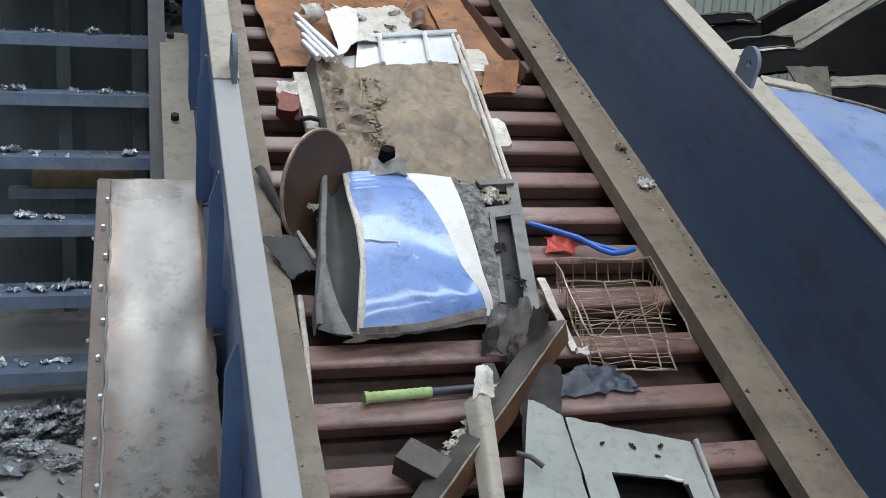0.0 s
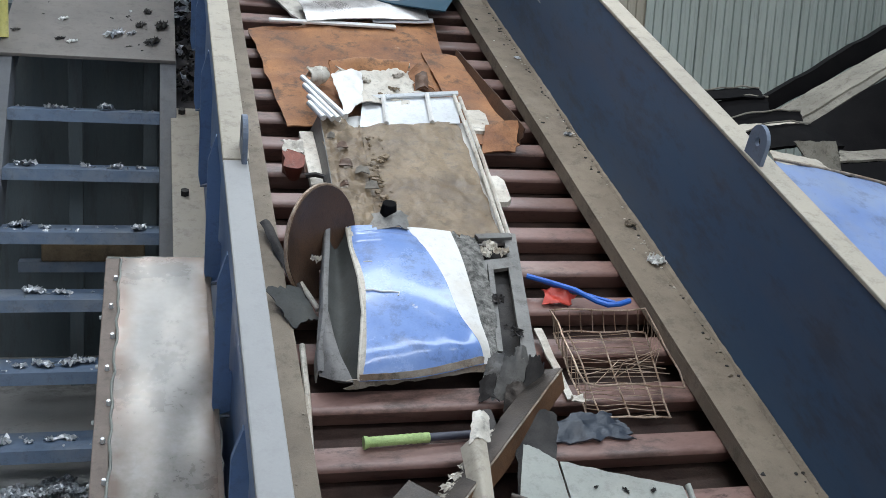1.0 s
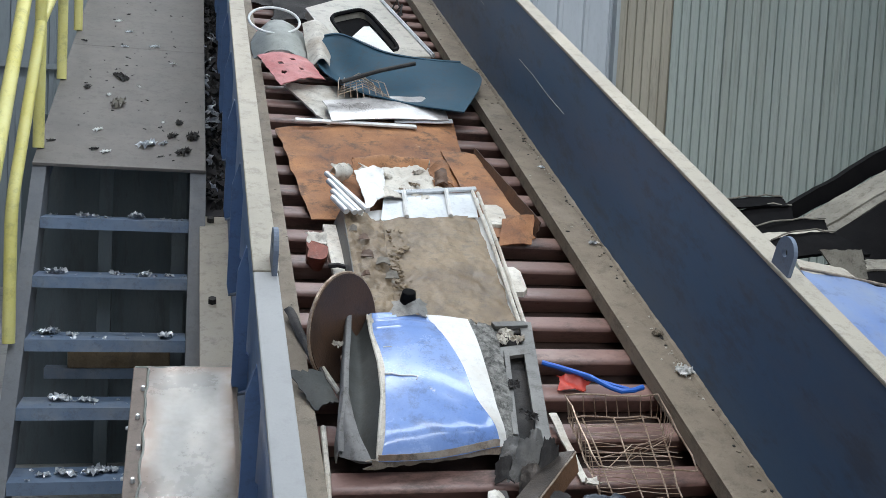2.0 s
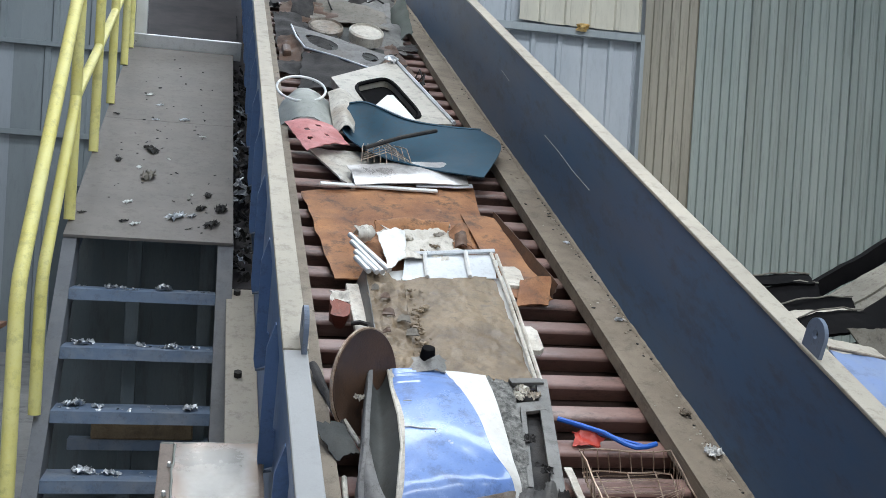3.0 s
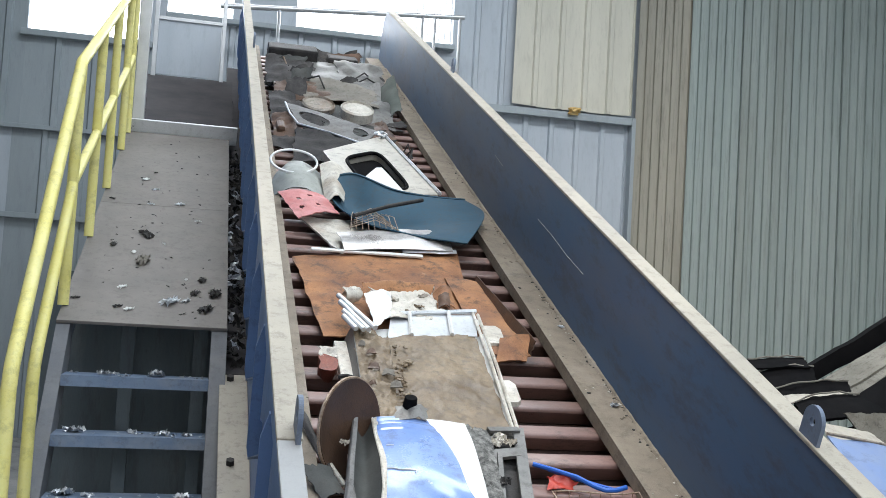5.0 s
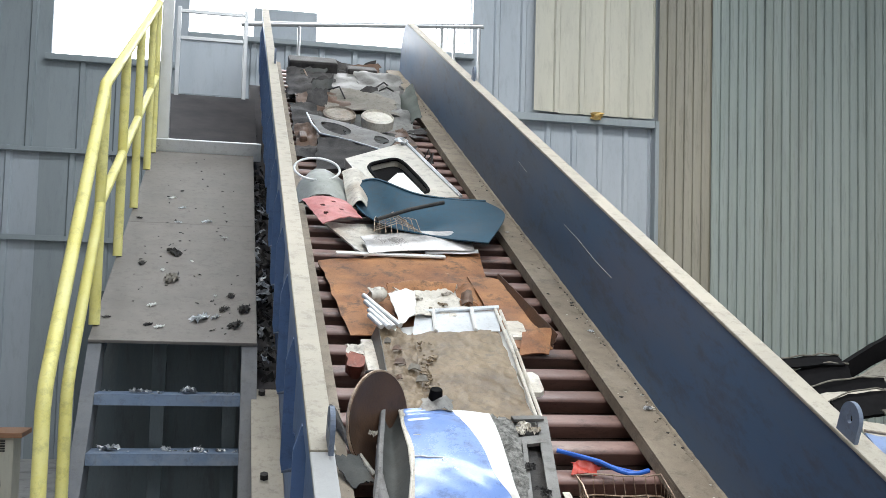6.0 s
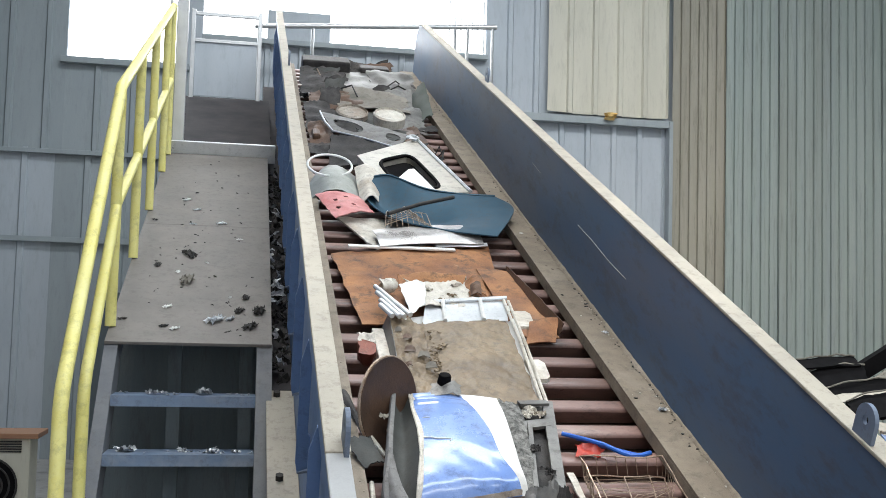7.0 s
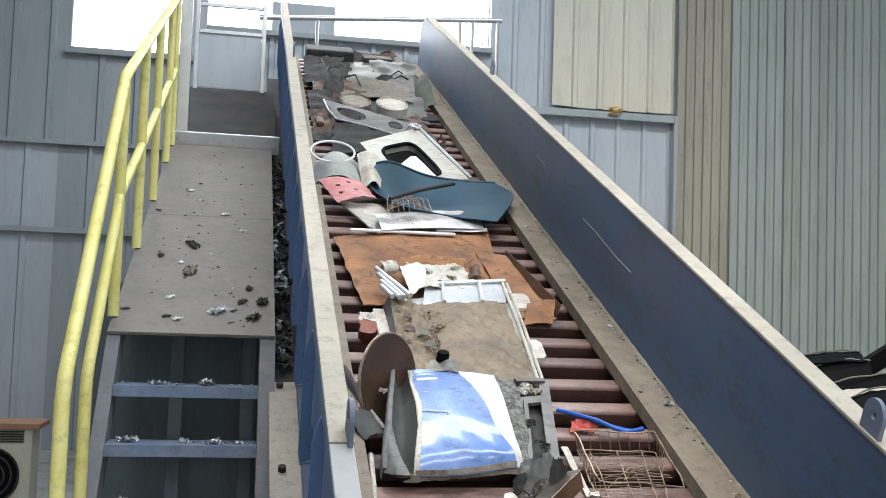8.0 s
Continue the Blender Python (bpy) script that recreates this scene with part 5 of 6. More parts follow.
def far_scrap():
    lone("white_strip", bbox(-0.424, 0.15, 5.125, 5.155, 0.062, 0.074, 0.004), M["white"], "long white painted metal strip", "strip", -0.2, 5.08)
    lone("tin_strip", sheet([(0.05, 5.175, 0.07), (0.345, 5.215, 0.07), (0.345, 5.245, 0.08), (0.05, 5.20, 0.08)], 10, 3, 0.004, 0.004, 10), M["tin"], "narrow bright tin strip", "strip", 0.14, 5.12)
    lone("stained_tin_sheet", sheet([(-0.258, 5.125, 0.075), (0.325, 5.225, 0.08), (0.317, 5.50, 0.095), (-0.278, 5.365, 0.088)], 24, 12, 0.004, 0.005, 6, 0.012, 0.015, 0.008, 31), M["stain_tin"],
         "shiny stained tin sheet", "scrap metal", 0.0, 5.27, smooth=True)
    lone("white_board", sheet([(-0.255, 5.16, 0.045), (0.30, 5.28, 0.05), (0.02, 5.72, 0.04), (-0.455, 5.66, 0.06)], 14, 12, 0.010, 0.008, 6, 0.0, 0.0, 0.03, 32), M["dirty_white"],
         "grubby white board under torn scrap", "board", -0.1, 5.45, smooth=True)
    bm = bm_new()
    rng = random.Random(12)
    for k in range(9):
        u = k / 8
        tube(bm, [(-0.20 + 0.26 * u, 5.40, 0.10), (-0.19 + 0.23 * u, 5.48 + 0.03 * rng.random(), 0.15), (-0.17 + 0.18 * u, 5.60, 0.13)], 0.0024, 5)
        if k < 6:
            tube(bm, [(-0.20 + 0.01 * k, 5.40 + 0.04 * k, 0.11), (-0.07, 5.43 + 0.04 * k, 0.15), (0.06 - 0.012 * k, 5.40 + 0.04 * k, 0.11)], 0.0024, 5)
    lone("wire_mesh_scrap", bm, M["wire"], "tangle of pale wire mesh", "wire mesh", 0.0, 5.5)
    lone("red_plate", sheet([(-0.47, 5.50, 0.10), (-0.235, 5.64, 0.10), (-0.31, 5.86, 0.13), (-0.565, 5.90, 0.12)], 40, 30, 0.005, 0.008, 7, 0.025, 0.0, 0.02, 33,
         hole=lambda u, v: min((u - a) ** 2 + (v - c) ** 2 for a, c in ((0.3, 0.62), (0.62, 0.35), (0.6, 0.75), (0.22, 0.3))) < 0.0028), M["red"], "faded red metal plate with holes", "scrap metal", -0.4, 5.7, smooth=True)
    # teal plastic panel, scooped
    t = Ride("teal_panel", "scooped dark teal plastic panel", "plastic panel", 0.15, 5.7)
    low = [(-0.235, 5.70, 0.115), (-0.12, 5.47, 0.12), (0.03, 5.37, 0.12), (0.22, 5.285, 0.12), (0.392, 5.215, 0.13)]
    mid = [(-0.262, 5.93, 0.125), (-0.12, 5.84, 0.040), (0.08, 5.66, 0.070), (0.30, 5.60, 0.105), (0.598, 5.713, 0.14)]
    upp = [(-0.20, 6.11, 0.185), (-0.10, 6.10, 0.200), (0.10, 5.99, 0.160), (0.31, 5.94, 0.150), (0.528, 5.934, 0.150)]
    bm = surf([low, mid, upp], 40, 22, 0.006, 0.004, 4, 9)
    t.add("shell", bm, M["teal"], "", True)
    t.add("rim", surf([[(x, y - 0.006, z + 0.004) for x, y, z in upp], [(x, y + 0.006, z + 0.008) for x, y, z in upp], [(x, y + 0.014, z - 0.004) for x, y, z in upp]], 40, 5, 0.004), M["teal"], "turned moulded rim", True)
    lone("black_tube", tube(bm_new(), [(-0.19, 5.415, 0.17), (0.02, 5.57, 0.19), (0.23, 5.73, 0.19)], 0.012, 8), M["soot"], "dark steel tube with shiny wear", "tube", 0.02, 5.57, smooth=True)
    # grey bucket-like hood with a white ring
    b = Ride("tin_hood", "crushed grey tin hood with a white hoop", "tin hood", -0.44, 6.15)
    b.add("hood", surf([[(-0.575, 6.02, 0.06), (-0.50, 5.97, 0.12), (-0.40, 5.945, 0.135), (-0.285, 5.90, 0.08)], [(-0.585, 6.20, 0.09), (-0.50, 6.19, 0.16), (-0.39, 6.15, 0.175), (-0.282, 6.15, 0.10)],
                        [(-0.55, 6.36, 0.10), (-0.48, 6.42, 0.15), (-0.39, 6.44, 0.155), (-0.283, 6.42, 0.09)]], 26, 26, 0.004, 0.012, 9, 3, 0.05), M["pale"], "crumpled grey tin sheet", True)
    b.add("hoop", tube(bm_new(), [(-0.460 + 0.138 * math.cos(a), 6.28 + 0.134 * math.sin(a), 0.20 + 0.033 * math.sin(a)) for a in np.linspace(0, 2 * math.pi, 36, endpoint=False)], 0.0075, 8, True), M["white"], "white hoop", True)
    b.add("cone", sheet([(-0.30, 5.80, 0.09), (-0.19, 5.86, 0.10), (-0.13, 6.30, 0.14), (-0.30, 6.36, 0.17)], 10, 12, 0.004, 0.008, 6, 0.05, 0, 0.02, 36), M["dirty_white"], "cream-coloured cone", True)
    # white oven-door frame with rounded window
    f = Ride("door_frame", "dirty white door frame with a dark-edged window opening", "door frame", 0.1, 6.6)
    C = [Vector(v) for v in ((-0.10, 6.00, 0.055), (0.405, 6.12, 0.06), (0.235, 7.40, 0.08), (-0.235, 6.85, 0.075))]

    def fr(u, v):
        return (C[0] * (1 - u) + C[1] * u) * (1 - v) + (C[3] * (1 - u) + C[2] * u) * v
    bm = bm_new()
    n = 48
    outer, inner, deep = [], [], []
    for i in range(n):
        a = 2 * math.pi * i / n + math.pi / 4
        cu, cv = math.cos(a), math.sin(a)
        k = max(abs(cu), abs(cv))
        ou, ov = 0.5 + 0.5 * cu / k, 0.5 + 0.5 * cv / k
        e = (abs(cu) ** 5 + abs(cv) ** 5) ** (1 / 5)
        iu, iv = 0.465 + 0.27 * cu / e, 0.43 + 0.34 * cv / e
        outer.append((bm.verts.new(fr(ou, ov)), bm.verts.new(fr(ou, ov) + Vector((0, 0, 0.055)))))
        inner.append((bm.verts.new(fr(iu, iv)), bm.verts.new(fr(iu, iv) + Vector((0, 0, 0.05)))))
    for i in range(n):
        j = (i + 1) % n
        bm.faces.new((outer[i][1], outer[j][1], inner[j][1], inner[i][1]))
        bm.faces.new((outer[i][0], inner[i][0], inner[j][0], outer[j][0]))
        bm.faces.new((outer[i][0], outer[j][0], outer[j][1], outer[i][1]))
        bm.faces.new((inner[i][0], inner[i][1], inner[j][1], inner[j][0]))
    pts = [v[1].co.copy() for v in inner]
    frame_part = f.add("frame", bm, M["cream"], "", False)
    f.add("seal", tube(bm_new(), pts, 0.013, 6, True), M["black"], "dark rubber seal", True, frame_part)
    f.add("pane", sheet([fr(0.15, 0.07), fr(0.8, 0.07), fr(0.8, 0.82), fr(0.15, 0.82)], 4, 4, 0.004), M["black"])
    f.add("side_trim", tube(bm_new(), [C[1] + Vector((0.012, 0, 0.06)), C[2] + Vector((0.012, 0, 0.06))], 0.012, 6), M["tin"], "", True)
    lone("white_triangle", sheet([(-0.015, 6.33, 0.13), (0.195, 6.02, 0.13), (0.112, 6.535, 0.14), (0.075, 6.52, 0.14)], 6, 8, 0.004, 0.002, 5), M["white"], "white triangular sheet offcut", "scrap metal", 0.1, 6.3, smooth=True)
    bm = bm_new()
    rng = random.Random(21)
    for k in range(10):
        x, s = 0.27 + 0.10 * rng.random(), 6.75 + 0.55 * rng.random()
        tube(bm, [(x, s, 0.06), (x + rng.uniform(-0.04, 0.06), s + rng.uniform(-0.12, 0.1), 0.12), (x + rng.uniform(0, 0.1), s + rng.uniform(-0.25, 0.0), 0.05)], 0.006, 5)
    lone("wire_tangle", bm, M["soot"], "tangle of dark wires", "wire", 0.33, 7.0)
    bm = bm_new()
    chunk(bm, 0.215, 7.34, 0.16, 0.04, 2)
    lone("shiny_clip", bm, M["tin"], "small shiny metal clip", "clip", 0.215, 7.34)
    # grey face plate with oval openings
    lone("oval_plate", sheet([(-0.36, 7.59, 0.115), (0.075, 7.16, 0.115), (0.215, 7.49, 0.14), (-0.42, 8.10, 0.15)], 84, 40, 0.008, 0.006, 5, 0.010, 0.012, 0.015, 41,
         hole=lambda u, v: ((u - 0.29) / 0.20) ** 2 + ((v - 0.45) / 0.26) ** 2 < 1 or ((u - 0.86) / 0.09) ** 2 + ((v - 0.52) / 0.22) ** 2 < 1), M["dull"], "grey metal plate with two oval openings", "scrap metal", -0.1, 7.4, smooth=True)
    # bright tube drawn as the highlight along the oval plate's near edge
    lone("bright_rim", tube(bm_new(), [(-0.425, 8.08, 0.160), (-0.40, 7.80, 0.140), (-0.352, 7.585, 0.122), (-0.14, 7.375, 0.130), (0.078, 7.155, 0.122)], 0.007, 8), M["tin"], "bright strip standing for the highlight on a plate rim", "strip", -0.2, 7.5, smooth=True)
    lone("dark_block", sheet([(-0.42, 6.98, 0.02), (0.04, 6.80, 0.02), (0.075, 7.14, 0.100), (-0.37, 7.56, 0.105)], 10, 10, 0.03, 0.02, 8, 0.02, 0, 0.05, 42), M["soot"], "sooty crushed sheet-metal housing", "scrap metal", -0.15, 7.05, smooth=True)
    for nm, x, s, n0, r, h, mt, lab in (("round_lid", 0.115, 8.02, 0.11, 0.125, 0.07, "dirty_white", "round dirty-white enamel pot lid"), ("burner_ring", -0.15, 8.34, 0.08, 0.13, 0.04, "lip", "rusty round stove burner ring")):
        bm = bm_new()
        tilt = Matrix.Translation((x, s, n0)) @ Matrix.Rotation(0.12, 4, "X")
        rings = [[bm.verts.new(tilt @ Vector((r * k * math.cos(a), r * k * 1.25 * math.sin(a), z))) for a in np.linspace(0, 2 * math.pi, 32, endpoint=False)]
                 for k, z in ((1, 0), (1.02, h), (0.93, h + 0.012), (0.9, h - 0.005), (0.4, h), (0.05, h + 0.004))]
        for q, e in zip(rings, rings[1:]):
            for i in range(32):
                bm.faces.new((q[i], q[(i + 1) % 32], e[(i + 1) % 32], e[i]))
        bm.faces.new(rings[-1]), bm.faces.new(rings[0][::-1])
        lone(nm, bm, M[mt], lab, "lid" if "lid" in nm else "ring", x, s, smooth=True)
    lone("red_can", bbox(-0.50, -0.44, 7.55, 7.75, 0.02, 0.10, 0.02), M["dark_rust"], "dented dark red tin box", "tin", -0.47, 7.65)
    lone("rusty_offcut", sheet([(0.16, 7.35, 0.03), (0.42, 7.40, 0.03), (0.36, 8.1, 0.06), (0.20, 8.05, 0.06)], 10, 10, 0.006, 0.02, 7, 0.01, 0, 0.08, 43), M["dark_rust"], "brown rusty offcut of sheet metal", "scrap metal", 0.28, 7.7, smooth=True)
    specs = (
        ("beige_sheet", "crumpled beige sheet on the scrap", "dusty_plate", [(-0.25, 8.62, 0.11), (0.34, 8.42, 0.10), (0.36, 8.85, 0.16), (-0.15, 9.2, 0.18)], 51),
        ("brown_sheet", "bent muddy brown metal sheet", "dark_rust", [(-0.48, 8.55, 0.06), (0.10, 8.55, 0.08), (0.05, 8.95, 0.15), (-0.47, 8.95, 0.14)], 52),
        ("grey_sheet", "dusty grey bent metal sheet", "grey", [(-0.48, 9.0, 0.10), (0.25, 8.95, 0.12), (0.32, 9.9, 0.17), (-0.46, 9.9, 0.16)], 53),
        ("green_panel", "pale green corrugated panel leaning on the ledge", "glass_green", [(0.40, 8.32, 0.02), (0.52, 8.34, 0.12), (0.56, 9.2, 0.26), (0.42, 9.15, 0.10)], 54),
        ("dark_sheet", "dark dusty metal sheet", "soot", [(-0.50, 9.75, 0.10), (0.35, 9.75, 0.10), (0.42, 10.4, 0.16), (-0.45, 10.35, 0.20)], 55),
    )
    for nm, lab, mt, c, sd in specs:
        x, s = sum(p[0] for p in c) / 4, sum(p[1] for p in c) / 4
        lone(nm, sheet(c, 14, 14, 0.006, 0.03, 5, 0.02, 0, 0.06, sd), M[mt], lab, "scrap metal", x, s, smooth=True)
    for x0, x1, s0, s1, h in ((-0.50, -0.05, 9.85, 10.15, 0.27), (0.05, 0.33, 9.9, 10.1, 0.22)):
        lone("dark_casing", bbox(x0, x1, s0, s1, 0.02, h, 0.02), M["soot"], "dark dusty metal casing", "casing", (x0 + x1) / 2, (s0 + s1) / 2)
    for c, mt, sd in (([(-0.52, 7.42, 0.03), (-0.34, 7.45, 0.04), (-0.36, 7.95, 0.10), (-0.53, 7.95, 0.09)], "dark_rust", 91), ([(-0.53, 7.90, 0.04), (-0.30, 7.95, 0.05), (-0.32, 8.6, 0.12), (-0.53, 8.6, 0.12)], "soot", 92),
                      ([(0.20, 8.02, 0.03), (0.44, 8.05, 0.03), (0.45, 8.6, 0.12), (0.24, 8.6, 0.11)], "grey", 93), ([(-0.53, 9.1, 0.09), (-0.2, 9.0, 0.12), (-0.2, 9.8, 0.22), (-0.53, 9.8, 0.20)], "soot", 94),
                      ([(0.1, 9.1, 0.12), (0.52, 9.0, 0.08), (0.52, 9.8, 0.20), (0.1, 9.8, 0.22)], "grey", 95)):
        lone("sheet_scrap", sheet(c, 12, 14, 0.005, 0.02, 9, 0.015, 0, 0.08, sd), M[mt], "crumpled dusty sheet-metal scrap", "scrap metal", sum(p[0] for p in c) / 4, sum(p[1] for p in c) / 4, smooth=True)
    # loose filler under the heap
    rng = random.Random(31)
    for k in range(44):
        x, s, r = rng.uniform(-0.46, 0.42), 7.3 + 3.1 * ((k + rng.random()) / 44) ** 0.8, rng.uniform(0.07, 0.19)
        h = rng.uniform(0.05, 0.10) if s < 8.6 else rng.uniform(0.10, 0.26)
        c = [(x - r, s - r * 0.6, 0.03), (x + r, s - r * 0.6, rng.uniform(0.02, 0.08)), (x + r, s + r, h), (x - r, s + r, h * rng.uniform(0.5, 1.1))]
        lone("sheet_scrap", sheet(c, 9, 9, 0.005, 0.035, 10, 0, 0, 0.2, 60 + k), M[rng.choice(("grey", "soot", "dark_rust", "soot", "grey", "soot", "inner"))], "crumpled dusty sheet-metal scrap", "scrap metal", x, s, smooth=True)
    for k in range(4):
        x, s = rng.uniform(-0.42, 0.30), rng.uniform(8.7, 9.8)
        a = rng.uniform(0, 3.1)
        lone("bent_rod", tube(bm_new(), [(x, s, 0.16), (x + 0.12 * math.cos(a), s + 0.2 * math.sin(a), 0.22), (x + 0.26 * math.cos(a + 0.3), s + 0.4 * math.sin(a + 0.3), 0.15)], 0.007, 6), M[rng.choice(("wire", "soot"))], "thin bent metal rod in the scrap", "rod", x, s, smooth=True)


near_scrap()
far_scrap()


# ---- crumbs, heaps and things round the conveyor ----
def crumbs():
    rng = random.Random(77)
    bm = bm_new()
    for k in range(240):
        if k % 6 == 0:
            mid = rng.uniform(1.5, 10.5)
        s = mid + rng.gauss(0, 0.12)
        side = rng.random()
        x = 0.690 - abs(rng.gauss(0, 0.012)) if side < 0.88 else rng.uniform(0.55, 0.68)
        chunk_small(bm, x, s, 0.062, rng.uniform(0.002, 0.008), rng)
    for k in range(60):
        chunk_small(bm, -0.54 - abs(rng.gauss(0, 0.05)), rng.uniform(1.5, 9), 0.062, rng.uniform(0.0015, 0.005), rng)
    row = None
    for k in range(500):
        s = 1.2 + 0.02 * k
        wd = 0.010 + 0.016 * max(0.0, noise.noise((s * 1.3, 2.0, 0.0)) + 0.35) + 0.010 * noise.noise((s * 9, 5.0, 0.0)) + 0.006 * noise.noise((s * 31, 1.0, 0.0))
        wd = max(0.003, wd)
        nxt = [bm.verts.new((0.6955, s, 0.062 + wd * 0.55)), bm.verts.new((0.6955 - wd * 0.5, s, 0.0625 + wd * 0.35)), bm.verts.new((0.6955 - wd, s, 0.0605))]
        if row:
            for q in range(2):
                bm.faces.new((row[q], row[q + 1], nxt[q + 1], nxt[q]))
        row = nxt
    solo("ledge_crumbs", bm, M["ledge"], "dirt and scrap crumbs along the ledge", "crumbs", kind="stuff", m=CONV)
    for x, s, r, mt in ((0.668, 3.37, 0.036, "white"), (0.665, 3.60, 0.022, "ledge"), (0.655, 4.26, 0.018, "foil"), (0.66, 5.0, 0.014, "foil"), (0.60, 6.4, 0.012, "white")):
        bm = bm_new()
        for q in range(3):
            crumple(bm, x + 0.3 * r * (q - 1), s + 0.3 * r * (q % 2), 0.0615, r * 0.62, s + q, 1.2)
        solo("foil_scrap", bm, M[mt], "small crumpled scrap lying on the ledge", "scrap", m=CONV, smooth=True)
    # darker and paler grit swept against the foot of the wall
    spots = random.Random(19)
    for mt, count, low, high, label in (("soot", 120, 0.0025, 0.0075, "dark grit along the foot of the conveyor wall"), ("dirty_white", 70, 0.002, 0.006, "pale grit along the foot of the conveyor wall")):
        bm = bm_new()
        for k in range(count):
            if k % 7 == 0:
                mid = spots.uniform(2.0, 6.2) if k % 3 else spots.uniform(2.0, 10.0)
            x = 0.689 - abs(spots.gauss(0, 0.014)) if spots.random() < 0.85 else spots.uniform(0.565, 0.67)
            chunk_small(bm, x, mid + spots.gauss(0, 0.10), 0.0615, spots.uniform(low, high), spots)
        solo("ledge_grit", bm, M[mt], label, "grit", kind="stuff", m=CONV)
    # ramp crumbs
    bm = bm_new()
    for k in range(40):
        flake(bm, rng.uniform(-1.45, -0.86), rng.uniform(5.1, 7.4), -0.053, rng.uniform(0.003, 0.010), rng, 0.4)
    for k in range(22):
        chunk_small(bm, rng.uniform(-1.4, -0.85), rng.uniform(5.1, 8.2), -0.054, rng.uniform(0.003, 0.008), rng)
    solo("ramp_crumbs", bm, M["soot"], "dark scrap crumbs on the ramp", "crumbs", kind="stuff", m=CONV)
    for x, s, r, mt in ((-1.080, 5.285, 0.046, "foil"), (-0.920, 5.221, 0.040, "soot"), (-0.880, 5.409, 0.045, "soot"), (-0.972, 5.406, 0.030, "soot"), (-1.297, 5.436, 0.022, "white"), (-1.229, 5.773, 0.055, "dusty_plate"),
                        (-1.238, 6.149, 0.046, "soot"), (-1.283, 5.896, 0.018, "white"), (-1.316, 7.136, 0.024, "white"), (-1.245, 6.946, 0.020, "foil"), (-1.096, 6.698, 0.026, "foil"), (-1.252, 6.669, 0.018, "foil"),
                        (-1.247, 5.191, 0.022, "white"), (-1.296, 5.217, 0.020, "soot"), (-1.479, 5.288, 0.018, "soot"), (-0.944, 5.571, 0.028, "soot"), (-0.988, 6.429, 0.016, "white"), (-1.009, 5.311, 0.024, "foil"),
                        (-1.389, 5.984, 0.026, "soot"), (-1.017, 5.574, 0.012, "white"), (-1.266, 7.296, 0.014, "soot"), (-1.145, 6.039, 0.012, "white"), (-1.467, 6.726, 0.016, "soot")):
        bm = bm_new()
        crumple(bm, x, s, -0.055, r * 0.62, s + x, 1.7)
        solo("foil_scrap", bm, M[mt], "crumpled metal scrap lying on the ramp", "scrap", m=CONV, smooth=True)
    # gap between ramp and conveyor
    bm = bm_new()
    for k in range(150):
        flake(bm, rng.uniform(-0.83, -0.745), rng.uniform(4.9, 8.2), -0.19 + 0.10 * rng.random(), rng.uniform(0.012, 0.04), rng, 1.0)
    bright = bm_new()
    for k in range(34):
        flake(bright, rng.uniform(-0.83, -0.76), rng.uniform(4.9, 7.2), -0.11 + 0.04 * rng.random(), rng.uniform(0.012, 0.03), rng, 1.0)
    solo("foil_litter", bright, M["foil"], "shiny foil shreds jammed beside the ramp", "litter", kind="stuff", m=CONV)
    solo("gap_litter", bm, M["soot"], "sooty scrap jammed beside the ramp", "litter", kind="stuff", m=CONV)
    # treads
    for k in range(1, 7):
        y, z = 4.68 - 0.1804 * k, 1.93 - 0.2166 * k
        bm = bm_new()
        for c in range(3 + k // 2):
            crumple(bm, rng.uniform(-1.43, -0.92), y + rng.uniform(0.05, 0.11), z + 0.001, rng.uniform(0.014, 0.034), c + k * 7.3, rng.uniform(0.8, 1.8))
        for q in range(16):
            flake(bm, rng.uniform(-1.45, -0.9), y + rng.uniform(0.01, 0.15), z + 0.004, rng.uniform(0.005, 0.012), rng, 0.4)
        solo("tread_litter", bm, M["foil"], "shredded foil and scrap lying on a stair tread", "litter", "litter on the treads", kind="stuff", smooth=True)
    # floor at the foot of the stairs
    bm = bm_new()
    for c in range(38):
        crumple(bm, rng.uniform(-2.6, -1.08), rng.uniform(2.2, 3.5), GROUND + 0.004, rng.uniform(0.02, 0.06), c * 1.3, rng.uniform(0.8, 1.6))
    for q in range(120):
        flake(bm, rng.uniform(-2.8, -1.04), rng.uniform(1.8, 3.8), GROUND + 0.005, rng.uniform(0.005, 0.02), rng, 0.5)
    solo("floor_litter", bm, M["foil"], "shredded metal litter on the floor", "litter", kind="stuff", smooth=True)
    bm = bm_new()
    for c in range(46):
        crumple(bm, rng.uniform(-2.4, -1.08), rng.uniform(2.3, 3.5), GROUND + 0.004, rng.uniform(0.015, 0.045), c * 2.1 + 0.4, rng.uniform(0.8, 2.0))
    solo("sooty_litter", bm, M["soot"], "sooty torn scrap strewn on the floor", "litter", kind="stuff", smooth=True)
    bm = bm_new()
    for x, y, z, r in ((-1.37, 3.56, GROUND, 0.12), (-1.20, 3.60, GROUND, 0.11), (-1.30, 3.42, GROUND, 0.07), (-1.16, 3.30, GROUND, 0.05)):
        for q in range(58):
            crumple(bm, x + rng.gauss(0, 0.5) * r, y + rng.gauss(0, 0.4) * r, z + 0.7 * r * rng.random(), r * rng.uniform(0.09, 0.22), q * 1.37 + x * 9, rng.uniform(1.0, 2.4))
    solo("foil_heap", bm, M["foil"], "small heap of shredded foil at the stairs' foot", "heap", kind="stuff", smooth=True)
    # plank behind the treads
    solo("wood_plank", bbox(-1.40, -0.95, 4.98, 5.10, 1.001, 1.09, 0.01), M["mud"], "brown board lying on a cross bar behind the stairs", "board")


